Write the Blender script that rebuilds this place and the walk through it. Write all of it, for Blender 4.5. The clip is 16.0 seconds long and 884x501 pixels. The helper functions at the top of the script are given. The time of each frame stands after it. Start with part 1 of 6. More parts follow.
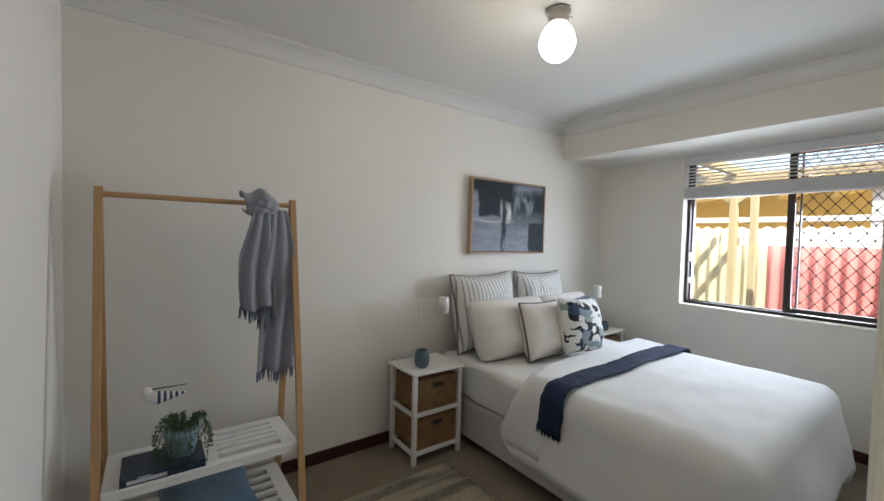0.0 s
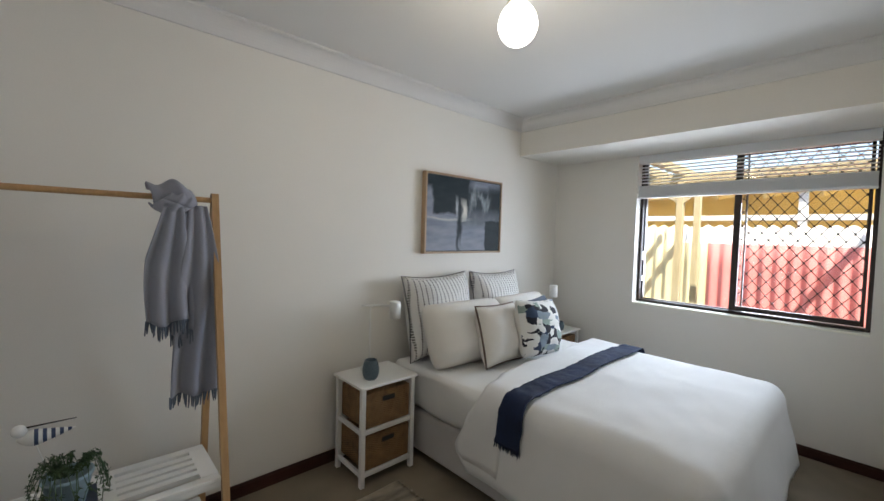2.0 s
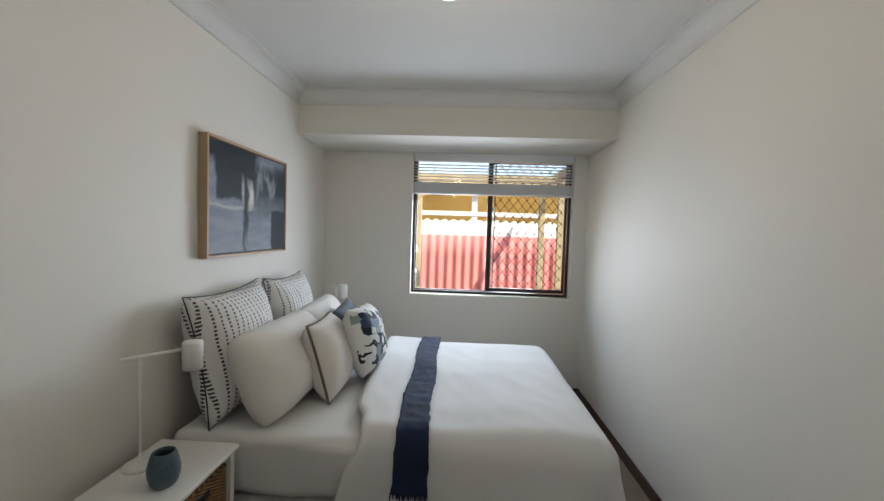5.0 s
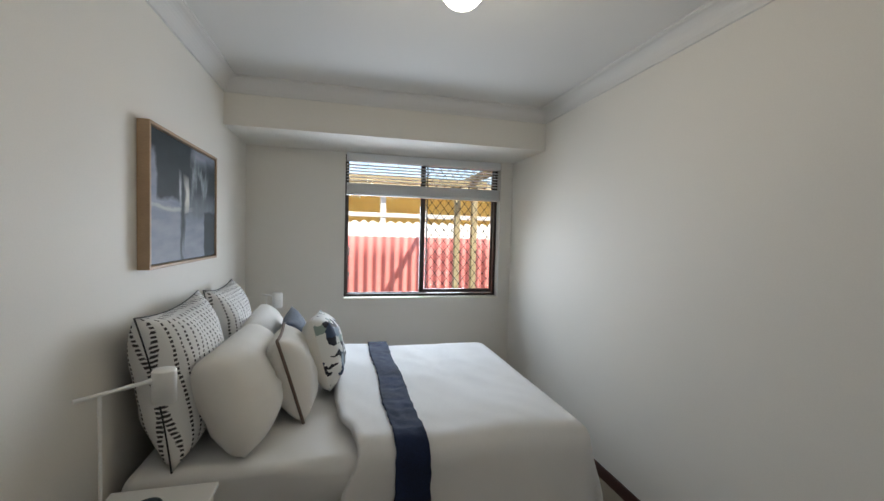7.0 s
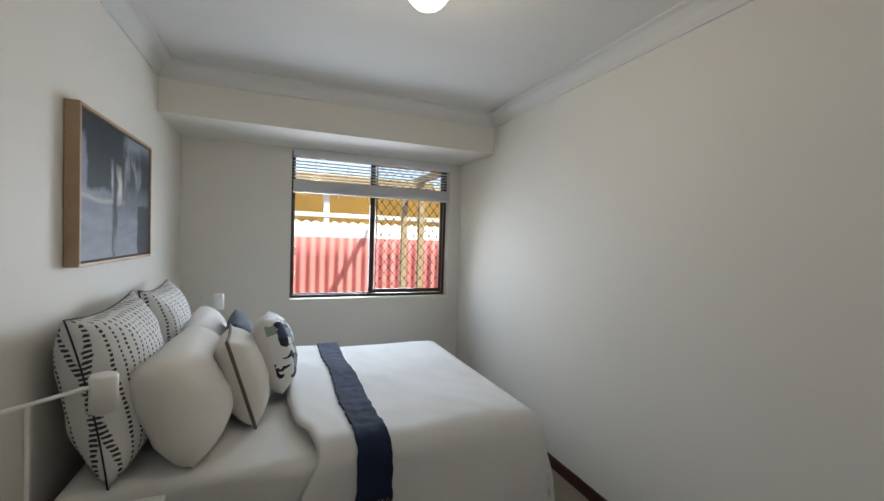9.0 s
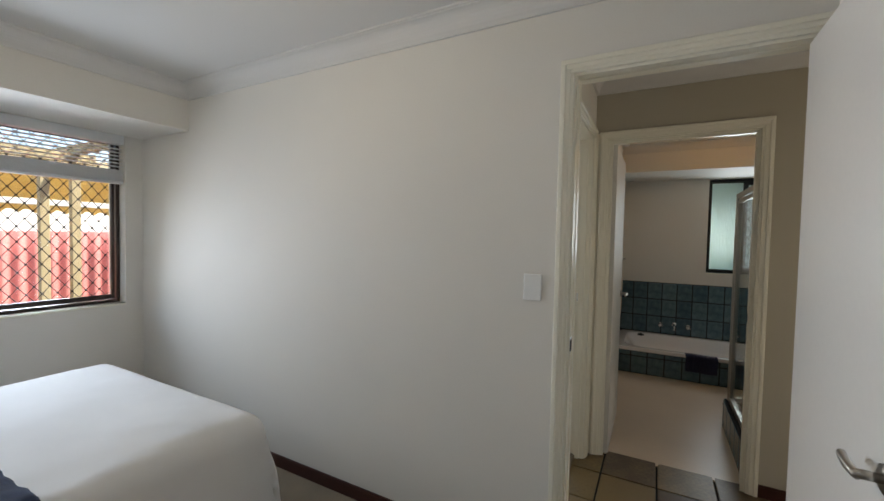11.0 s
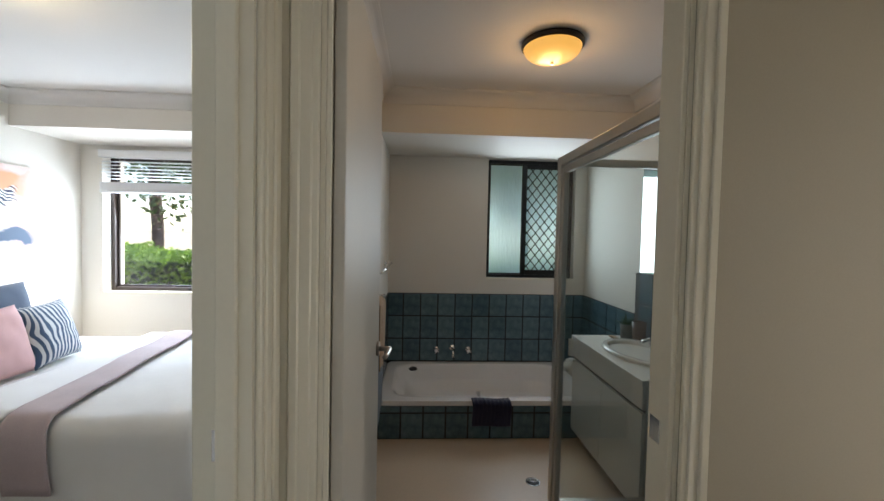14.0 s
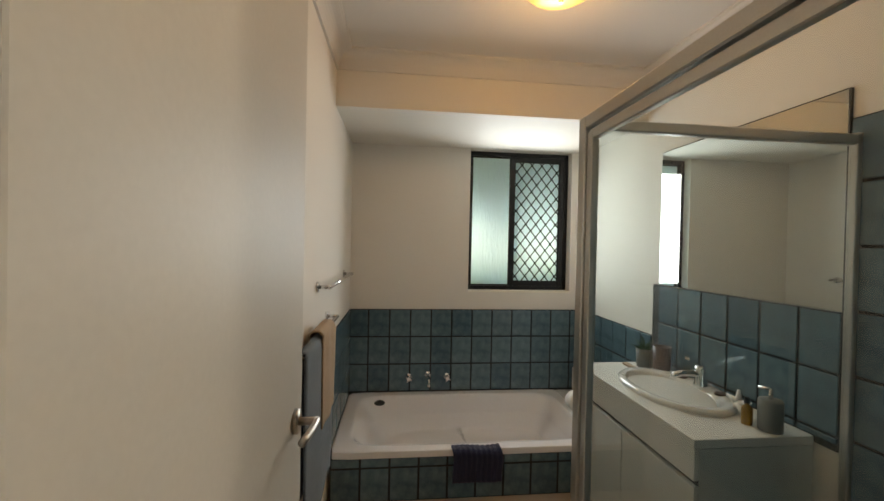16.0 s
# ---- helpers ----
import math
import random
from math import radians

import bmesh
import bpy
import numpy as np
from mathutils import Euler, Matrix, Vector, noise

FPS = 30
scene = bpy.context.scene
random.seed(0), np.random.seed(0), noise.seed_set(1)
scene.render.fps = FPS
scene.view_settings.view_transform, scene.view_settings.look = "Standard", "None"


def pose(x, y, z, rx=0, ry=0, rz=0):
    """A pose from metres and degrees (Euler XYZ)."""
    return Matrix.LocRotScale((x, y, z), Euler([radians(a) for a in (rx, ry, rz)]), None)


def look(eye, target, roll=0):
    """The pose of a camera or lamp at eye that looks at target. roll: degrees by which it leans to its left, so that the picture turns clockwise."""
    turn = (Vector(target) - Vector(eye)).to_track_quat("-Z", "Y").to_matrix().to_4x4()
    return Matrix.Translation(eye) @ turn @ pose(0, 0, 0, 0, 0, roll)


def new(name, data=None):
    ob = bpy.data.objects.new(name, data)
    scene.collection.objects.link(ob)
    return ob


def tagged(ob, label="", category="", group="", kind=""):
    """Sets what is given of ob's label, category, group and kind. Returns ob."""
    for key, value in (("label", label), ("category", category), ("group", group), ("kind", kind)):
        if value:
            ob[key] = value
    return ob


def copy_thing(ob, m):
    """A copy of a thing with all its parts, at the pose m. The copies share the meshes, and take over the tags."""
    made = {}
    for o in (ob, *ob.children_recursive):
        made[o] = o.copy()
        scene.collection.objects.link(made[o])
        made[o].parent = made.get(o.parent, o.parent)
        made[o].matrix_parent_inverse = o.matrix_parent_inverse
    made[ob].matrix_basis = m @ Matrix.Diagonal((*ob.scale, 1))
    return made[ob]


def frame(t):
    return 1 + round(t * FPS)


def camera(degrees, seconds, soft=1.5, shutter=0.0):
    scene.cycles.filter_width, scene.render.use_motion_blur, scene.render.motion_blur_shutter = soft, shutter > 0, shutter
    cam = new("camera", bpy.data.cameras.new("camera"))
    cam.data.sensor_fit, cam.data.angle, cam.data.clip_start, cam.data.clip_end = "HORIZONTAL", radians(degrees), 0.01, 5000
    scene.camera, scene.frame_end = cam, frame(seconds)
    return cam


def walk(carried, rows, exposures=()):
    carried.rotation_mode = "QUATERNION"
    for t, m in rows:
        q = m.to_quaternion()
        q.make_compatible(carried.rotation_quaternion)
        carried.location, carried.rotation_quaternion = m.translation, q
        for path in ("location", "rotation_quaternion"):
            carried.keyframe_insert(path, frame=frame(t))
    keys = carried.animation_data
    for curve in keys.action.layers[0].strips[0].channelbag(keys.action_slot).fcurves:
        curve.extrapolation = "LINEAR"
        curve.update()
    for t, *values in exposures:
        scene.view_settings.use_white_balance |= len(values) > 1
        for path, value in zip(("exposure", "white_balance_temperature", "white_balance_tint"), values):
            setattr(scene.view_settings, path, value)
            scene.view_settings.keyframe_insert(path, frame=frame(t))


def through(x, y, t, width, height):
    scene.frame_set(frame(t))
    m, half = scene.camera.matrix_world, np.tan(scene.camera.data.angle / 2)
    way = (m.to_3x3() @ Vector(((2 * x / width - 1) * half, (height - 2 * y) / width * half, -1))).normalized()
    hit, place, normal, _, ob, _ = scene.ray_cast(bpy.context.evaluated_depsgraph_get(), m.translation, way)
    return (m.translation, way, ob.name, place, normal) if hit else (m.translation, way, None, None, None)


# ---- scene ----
cam = camera(95.8, 16.0)
PATH = [
    (0, (2.285, -3.604, 1.352), (0.671, -2.424, 1.284), 1.4),
    (0.5, (2.273, -3.565, 1.38), (0.667, -2.377, 1.295), 1.4),
    (1, (2.246, -3.53, 1.39), (0.658, -2.317, 1.298), 1.5),
    (1.5, (2.215, -3.472, 1.394), (0.66, -2.217, 1.295), 1.7),
    (2, (2.146, -3.471, 1.375), (0.674, -2.12, 1.29), 1.6),
    (2.5, (2.074, -3.479, 1.371), (0.706, -2.022, 1.292), 1.6),
    (3, (1.958, -3.474, 1.361), (0.69, -1.929, 1.284), 1.6),
    (3.5, (1.806, -3.423, 1.346), (0.636, -1.803, 1.267), 1.6),
    (4, (1.637, -3.382, 1.354), (0.608, -1.669, 1.272), 1.6),
    (4.5, (1.414, -3.379, 1.346), (0.805, -1.477, 1.262), 1.7),
    (5, (1.19, -3.464, 1.388), (1.1, -1.468, 1.295), 1.8),
    (5.2, (1.165, -3.482, 1.411), (1.169, -1.484, 1.317), 1.8),
    (7.5, (0.717, -3.437, 1.379), (1.282, -1.52, 1.312), 1.2),
    (8, (0.716, -3.442, 1.359), (1.343, -1.544, 1.3), 1.0),
    (8.2, (0.743, -3.464, 1.362), (1.369, -1.566, 1.302), 1.1),
    (10.3, (0.558, -3.397, 1.4), (1.943, -1.956, 1.331), 1.7),
    (10.5, (0.569, -3.416, 1.409), (2.076, -2.104, 1.330), 1.3),
    (11, (0.645, -3.446, 1.385), (2.408, -2.504, 1.313), 1.2),
    (11.5, (0.905, -3.443, 1.379), (2.822, -2.874, 1.306), 1.1),
    (12, (1.091, -3.442, 1.377), (3.071, -3.164, 1.301), 1.2),
    (12.5, (1.486, -3.328, 1.380), (3.482, -3.242, 1.304), 1.4),
    (13, (1.880, -3.312, 1.370), (3.878, -3.349, 1.290), 1.4),
    (13.5, (2.257, -3.345, 1.379), (4.254, -3.442, 1.307), 1.4),
    (14, (2.592, -3.372, 1.389), (4.588, -3.478, 1.320), 1.2),
    (14.5, (2.779, -3.392, 1.353), (4.776, -3.501, 1.312), 1.2),
    (15, (3.033, -3.446, 1.345), (5.029, -3.57, 1.32), 1.3),
    (15.5, (3.124, -3.446, 1.346), (5.118, -3.596, 1.327), 1.2),
    (16, (3.184, -3.436, 1.358), (5.173, -3.652, 1.335), 1.2),
]
EXPOSURES = [(0.0, 1.60, 6800, 10), (3.0, 1.52, 6800, 10), (5.0, 1.38, 6850, 9), (8.0, 1.34, 6850, 9), (11.0, 1.50, 6800, 10), (12.0, 1.66, 6500, 12), (13.5, 1.78, 6000, 10), (14.5, 1.72, 7050, 11), (15.3, 2.05, 7250, 11), (16.0, 2.38, 7500, 12)]
walk(cam, [(t, look(eye, target, roll)) for t, eye, target, roll in PATH], EXPOSURES)

# world, sun and large lights
world = bpy.data.worlds.new("sky_world")
scene.world = world
world.use_nodes = True
wn = world.node_tree.nodes
sky = wn.new("ShaderNodeTexSky")
sky.sky_type = 'NISHITA'
sky.sun_disc = False
SUN_TO = Vector((0.46, -0.38, 0.80)).normalized()
sky.sun_elevation = math.asin(SUN_TO.z)
sky.sun_rotation = math.atan2(SUN_TO.x, SUN_TO.y)
world.node_tree.links.new(sky.outputs[0], wn["Background"].inputs[0])
wn["Background"].inputs[1].default_value = 0.15

sun_data = bpy.data.lights.new("sun", 'SUN')
sun_data.energy = 4.2
sun_data.angle = radians(0.5)
sun_data.color = (1.0, 0.95, 0.86)
sun = new("sun", sun_data)
sun.matrix_world = look((0, 0, 30), Vector((0, 0, 30)) - SUN_TO)


def area_lamp(name, x, y, z, tx, ty, tz, w, h, watts, color, spread=180):
    d = bpy.data.lights.new(name, 'AREA')
    d.shape, d.size, d.size_y, d.energy, d.color = 'RECTANGLE', w, h, watts, color
    d.spread = radians(spread)
    o = new(name, d)
    o.matrix_world = look((x, y, z), (tx, ty, tz))
    return o


def point_lamp(name, x, y, z, r, watts, color):
    d = bpy.data.lights.new(name, 'POINT')
    d.shadow_soft_size, d.energy, d.color = r, watts, color
    o = new(name, d)
    o.location = (x, y, z)
    return o


area_lamp("window_skylight_bedroom", 1.33, 0.225, 1.27, 0.70, -2.6, 0.80, 1.08, 0.78, 10.2, (0.69, 0.82, 1.0), 138)
area_lamp("window_skylight_second_bedroom", 6.36, -1.29, 1.35, 3.0, -1.25, 0.9, 1.3, 0.95, 17, (0.74, 0.87, 1.0))
area_lamp("window_skylight_bathroom", 6.268, -4.38, 1.54, 3.0, -4.38, 1.54, 0.70, 0.90, 2.7, (0.80, 0.91, 1.0), 150)
# the hall lamp is an added fill in an unseen opening, to brighten the hall
area_lamp("hall_fill_light", 2.54, -5.64, 1.05, 3.1, -3.3, 1.1, 0.22, 1.9, 1.75, (1.0, 0.90, 0.76))
point_lamp("bedroom_bulb", 1.125, -2.155, 2.17, 0.07, 1.8, (1.0, 0.88, 0.64))
point_lamp("bathroom_bulb", 4.66, -4.03, 2.25, 0.08, 1.05, (1.0, 0.55, 0.19))
point_lamp("second_bedroom_bulb", 4.2, -1.7, 2.25, 0.08, 1.5, (1.0, 0.75, 0.4))

# materials
def mat(name, col, rough=0.6, metal=0.0, var=0.06, scale=3.0, fine=60.0, bump=0.1, dist=0.002, col2=None, spec=0.5, stretch=(1, 1, 1), rand=0.0, sheen=0.0, coat=0.0):
    """A procedural surface: colour varied at two scales, fine relief."""
    m = bpy.data.materials.new(name)
    m.use_nodes = True
    nt = m.node_tree
    N, L = nt.nodes, nt.links
    b = N["Principled BSDF"]
    tc = N.new("ShaderNodeTexCoord")
    mp = N.new("ShaderNodeMapping")
    mp.inputs["Scale"].default_value = stretch
    L.new(tc.outputs["Object"], mp.inputs[0])
    big = N.new("ShaderNodeTexNoise")
    big.inputs["Scale"].default_value = scale
    big.inputs["Detail"].default_value = 3
    small = N.new("ShaderNodeTexNoise")
    small.inputs["Scale"].default_value = fine
    small.inputs["Detail"].default_value = 3
    L.new(mp.outputs[0], big.inputs["Vector"])
    L.new(mp.outputs[0], small.inputs["Vector"])
    add = N.new("ShaderNodeMath")
    add.operation = 'ADD'
    mul = N.new("ShaderNodeMath")
    mul.operation = 'MULTIPLY'
    mul.inputs[1].default_value = 0.5
    L.new(big.outputs[0], add.inputs[0])
    L.new(small.outputs[0], add.inputs[1])
    L.new(add.outputs[0], mul.inputs[0])
    fac = mul.outputs[0]
    if rand:
        oi = N.new("ShaderNodeObjectInfo")
        mr = N.new("ShaderNodeMath")
        mr.operation = 'MULTIPLY_ADD'
        L.new(oi.outputs["Random"], mr.inputs[0])
        mr.inputs[1].default_value = rand
        L.new(fac, mr.inputs[2])
        sb = N.new("ShaderNodeMath")
        sb.operation = 'SUBTRACT'
        L.new(mr.outputs[0], sb.inputs[0])
        sb.inputs[1].default_value = rand / 2
        fac = sb.outputs[0]
    ramp = N.new("ShaderNodeMix")
    ramp.data_type = 'RGBA'
    c1 = [max(0.0, c * (1 - var)) for c in col]
    c2 = [min(1.0, c * (1 + var)) for c in col] if col2 is None else list(col2)
    if col2 is not None:
        c1 = list(col)
    mpr = N.new("ShaderNodeMapRange")
    mpr.inputs[1].default_value, mpr.inputs[2].default_value = 0.32, 0.68
    L.new(fac, mpr.inputs[0])
    L.new(mpr.outputs[0], ramp.inputs[0])
    ramp.inputs["A"].default_value = (*c1, 1)
    ramp.inputs["B"].default_value = (*c2, 1)
    L.new(ramp.outputs["Result"], b.inputs["Base Color"])
    b.inputs["Roughness"].default_value = rough
    b.inputs["Metallic"].default_value = metal
    b.inputs["Specular IOR Level"].default_value = spec
    if sheen:
        b.inputs["Sheen Weight"].default_value = sheen
    if coat:
        b.inputs["Coat Weight"].default_value = coat
        b.inputs["Coat Roughness"].default_value = 0.1
    if bump:
        bp = N.new("ShaderNodeBump")
        bp.inputs["Strength"].default_value = bump
        bp.inputs["Distance"].default_value = dist
        L.new(small.outputs[0], bp.inputs["Height"])
        L.new(bp.outputs[0], b.inputs["Normal"])
    return m


def glow(name, col, strength):
    m = bpy.data.materials.new(name)
    m.use_nodes = True
    b = m.node_tree.nodes["Principled BSDF"]
    b.inputs["Base Color"].default_value = (0.25, 0.22, 0.18, 1)
    b.inputs["Emission Color"].default_value = (*col, 1)
    b.inputs["Emission Strength"].default_value = strength
    b.inputs["Roughness"].default_value = 0.3
    return m


def glass_mat(name, tint=(1, 1, 1), rough=0.0, bump=0.0, bscale=(1, 1, 1), through=0.93, nscale=40.0, milk=0.0):
    """Thin glass: mostly clear, mirror-like at grazing angles."""
    m = bpy.data.materials.new(name)
    m.use_nodes = True
    N, L = m.node_tree.nodes, m.node_tree.links
    N.remove(N["Principled BSDF"])
    out = N["Material Output"]
    mix = N.new("ShaderNodeMixShader")
    lw = N.new("ShaderNodeLayerWeight")
    lw.inputs["Blend"].default_value = 0.5
    pw = N.new("ShaderNodeMath")
    pw.operation = 'POWER'
    pw.inputs[1].default_value = 4.0
    L.new(lw.outputs["Facing"], pw.inputs[0])
    fr = N.new("ShaderNodeMath")
    fr.operation = 'MULTIPLY_ADD'
    fr.inputs[1].default_value = 0.55
    fr.inputs[2].default_value = 0.03
    L.new(pw.outputs[0], fr.inputs[0])
    gl = N.new("ShaderNodeBsdfGlossy")
    gl.inputs["Roughness"].default_value = 0.02
    if rough:
        tr = N.new("ShaderNodeBsdfRefraction")
        tr.inputs["Roughness"].default_value = rough
        tr.inputs["IOR"].default_value = 1.25
    else:
        tr = N.new("ShaderNodeBsdfTransparent")
    tr.inputs["Color"].default_value = (*[c * through for c in tint], 1)
    if bump:
        tc = N.new("ShaderNodeTexCoord")
        mp = N.new("ShaderNodeMapping")
        mp.inputs["Scale"].default_value = bscale
        no = N.new("ShaderNodeTexNoise")
        no.inputs["Scale"].default_value = nscale
        bp = N.new("ShaderNodeBump")
        bp.inputs["Strength"].default_value = bump
        bp.inputs["Distance"].default_value = 0.01
        L.new(tc.outputs["Object"], mp.inputs[0])
        L.new(mp.outputs[0], no.inputs["Vector"])
        L.new(no.outputs[0], bp.inputs["Height"])
        L.new(bp.outputs[0], gl.inputs["Normal"])
        L.new(bp.outputs[0], tr.inputs["Normal"])
    L.new(fr.outputs[0], mix.inputs[0])
    if milk:
        tl = N.new("ShaderNodeBsdfTranslucent")
        tl.inputs["Color"].default_value = (*tint, 1)
        ms = N.new("ShaderNodeMixShader")
        ms.inputs[0].default_value = milk
        L.new(tr.outputs[0], ms.inputs[1])
        L.new(tl.outputs[0], ms.inputs[2])
        L.new(ms.outputs[0], mix.inputs[1])
    else:
        L.new(tr.outputs[0], mix.inputs[1])
    L.new(gl.outputs[0], mix.inputs[2])
    L.new(mix.outputs[0], out.inputs[0])
    return m


WALL = mat("wall_paint", (0.760, 0.728, 0.672), 0.6, spec=0.25, var=0.025, scale=1.3, fine=180, bump=0.06, dist=0.001)
HALLW = mat("greige_wall_paint", (0.46, 0.42, 0.335), 0.55, var=0.03, scale=1.3, fine=180, bump=0.06, dist=0.001)
CEIL = mat("ceiling_paint", (0.68, 0.665, 0.645), 0.8, var=0.02, scale=1.0, fine=150, bump=0.05)
GLOSSW = mat("gloss_enamel", (0.84, 0.80, 0.68), 0.28, var=0.02, scale=4, fine=90, bump=0.0)
DOORW = mat("white_door_enamel", (0.88, 0.855, 0.81), 0.22, var=0.015, scale=2, fine=70, bump=0.03, dist=0.001)
SATINW = mat("satin_cream_enamel", (0.63, 0.60, 0.54), 0.5, var=0.03, scale=3, fine=90, bump=0.0, spec=0.3)
CARPET = mat("carpet", (0.24, 0.20, 0.15), 0.95, var=0.18, scale=5, fine=420, bump=0.6, dist=0.004, spec=0.1)
JARRAH = mat("jarrah_skirting", (0.045, 0.014, 0.011), 0.3, var=0.35, scale=2, fine=60, bump=0.08, stretch=(0.3, 0.3, 3))
VINYL = mat("bathroom_floor", (0.58, 0.47, 0.36), 0.32, var=0.05, scale=3, fine=120, bump=0.05)
SLATE = mat("hall_slate_tile", (0.085, 0.055, 0.03), 0.35, scale=7, fine=60, bump=0.3, col2=(0.20, 0.14, 0.06), rand=0.5)
GROUTD = mat("dark_grout", (0.018, 0.024, 0.028), 0.9, var=0.2, fine=200, bump=0.2)
BRONZE = mat("brown_aluminium", (0.035, 0.024, 0.02), 0.4, metal=0.2, var=0.1, scale=6, fine=200, bump=0.02)
BLACKAL = mat("black_aluminium", (0.012, 0.012, 0.013), 0.4, metal=0.2, var=0.1, scale=6, fine=200, bump=0.02)
CHROME = mat("chrome", (0.75, 0.75, 0.75), 0.12, metal=1.0, var=0.03, scale=10, fine=200, bump=0.0)
SATIN = mat("satin_nickel", (0.44, 0.41, 0.37), 0.32, metal=1.0, var=0.05, scale=10, fine=300, bump=0.02)
ALUM = mat("anodised_frame", (0.55, 0.53, 0.49), 0.28, metal=0.9, var=0.05, scale=8, fine=250, bump=0.02)
CLEAR = glass_mat("clear_glass")
SHOWERG = glass_mat("shower_glass", (0.96, 0.98, 0.97), through=0.97)
OBSCURE = glass_mat("rain_glass", (0.80, 0.93, 0.98), rough=0.5, bump=0.9, bscale=(1, 1, 0.2), nscale=60, milk=0.22)


class Nodes:
    """Short-hand for building node sums on a material."""

    def __init__(self, name, rough=0.8):
        self.m = bpy.data.materials.new(name)
        self.m.use_nodes = True
        self.N, self.L = self.m.node_tree.nodes, self.m.node_tree.links
        self.b = self.N["Principled BSDF"]
        self.b.inputs["Roughness"].default_value = rough
        tc = self.N.new("ShaderNodeTexCoord")
        self.co = tc.outputs["Object"]
        sep = self.N.new("ShaderNodeSeparateXYZ")
        self.L.new(self.co, sep.inputs[0])
        self.x, self.y, self.z = sep.outputs

    def put(self, socket, v):
        if isinstance(v, (int, float)):
            socket.default_value = v
        elif isinstance(v, tuple):
            socket.default_value = (*v, 1) if len(v) == 3 else v
        else:
            self.L.new(v, socket)

    def op(self, kind, a, b=0.0, c=0.0):
        n = self.N.new("ShaderNodeMath")
        n.operation = kind
        for s, v in zip(n.inputs, (a, b, c)):
            self.put(s, v)
        return n.outputs[0]

    def noise(self, scale, detail=3.0, stretch=(1, 1, 1), vec=None):
        mp = self.N.new("ShaderNodeMapping")
        mp.inputs["Scale"].default_value = stretch
        self.L.new(vec or self.co, mp.inputs[0])
        n = self.N.new("ShaderNodeTexNoise")
        n.inputs["Scale"].default_value = scale
        n.inputs["Detail"].default_value = detail
        self.L.new(mp.outputs[0], n.inputs["Vector"])
        return n.outputs[0]

    def mix(self, fac, a, b):
        n = self.N.new("ShaderNodeMix")
        n.data_type = 'RGBA'
        self.put(n.inputs[0], fac)
        self.put(n.inputs["A"], a)
        self.put(n.inputs["B"], b)
        return n.outputs["Result"]

    def step(self, v, lo, hi):
        n = self.N.new("ShaderNodeMapRange")
        self.put(n.inputs[0], v)
        n.inputs[1].default_value, n.inputs[2].default_value = lo, hi
        return n.outputs[0]

    def bump(self, h, strength=0.3, dist=0.004):
        n = self.N.new("ShaderNodeBump")
        n.inputs["Strength"].default_value, n.inputs["Distance"].default_value = strength, dist
        self.put(n.inputs["Height"], h)
        self.L.new(n.outputs[0], self.b.inputs["Normal"])

    def colour(self, c):
        self.put(self.b.inputs["Base Color"], c)
        return self.m

    def patch(self, base, u, v, cu, cv, hu, hv, col, soft=0.03):
        """Lays a soft-edged block of colour over base at (cu, cv) with half sizes hu, hv."""
        du = self.op('DIVIDE', self.op('ABSOLUTE', self.op('SUBTRACT', u, cu)), hu)
        dv = self.op('DIVIDE', self.op('ABSOLUTE', self.op('SUBTRACT', v, cv)), hv)
        d = self.op('MAXIMUM', du, dv)
        f = self.step(d, 1.0 + soft / min(hu, hv), 1.0 - soft / min(hu, hv))
        return self.mix(f, base, col)


def cloth(name, col, var=0.05, weave=900.0, rough=0.9, bump=0.25, fold=0.0, sheen=0.15):
    n = Nodes(name, rough)
    a = n.noise(5.0)
    w = n.noise(weave, 2.0)
    f = n.step(n.op('MULTIPLY', n.op('ADD', a, w), 0.5), 0.3, 0.7)
    h = n.op('MULTIPLY_ADD', n.noise(14.0, 4.0), fold, n.op('MULTIPLY', w, 0.3)) if fold else w
    n.bump(h, bump, 0.006 if fold else 0.002)
    n.b.inputs["Sheen Weight"].default_value = sheen
    return n.colour(n.mix(f, tuple(c * (1 - var) for c in col), tuple(min(1, c * (1 + var)) for c in col)))


SHEET = cloth("white_sheet", (0.74, 0.73, 0.71), fold=1.0, bump=0.35)
QUILT = cloth("white_quilt", (0.70, 0.69, 0.68), fold=1.0, bump=0.3)
PILLOW = cloth("cream_pillow", (0.76, 0.73, 0.68), fold=0.8, bump=0.3)
BASEFAB = cloth("pale_bed_base", (0.55, 0.52, 0.50), weave=500)
NAVY = cloth("navy_throw", (0.0045, 0.013, 0.046), var=0.7, weave=240, bump=1.0, sheen=0.0)
SCARF = cloth("blue_grey_scarf", (0.25, 0.255, 0.30), var=0.15, weave=700)
FRINGE = cloth("dark_fringe", (0.10, 0.12, 0.16), var=0.2)
DENIM = cloth("slate_blue_cushion", (0.06, 0.085, 0.13), var=0.15, weave=600)
BRAID = cloth("brown_braid", (0.16, 0.11, 0.085), var=0.3, weave=300, bump=0.8)
BLUECASE = cloth("blue_felt", (0.13, 0.21, 0.30), var=0.12, weave=300)
PINK = cloth("pink_linen", (0.68, 0.42, 0.42), var=0.06)
MAUVE = cloth("mauve_throw", (0.42, 0.34, 0.35), var=0.15, weave=300, bump=0.6)
TOWELB = cloth("blue_grey_towel", (0.12, 0.15, 0.18), var=0.15, weave=380, bump=1.0)
TOWELT = cloth("tan_towel", (0.42, 0.29, 0.18), var=0.12, weave=380, bump=1.0)
TOWELN = cloth("navy_bath_mat", (0.012, 0.014, 0.045), var=0.3, weave=380, bump=1.0)


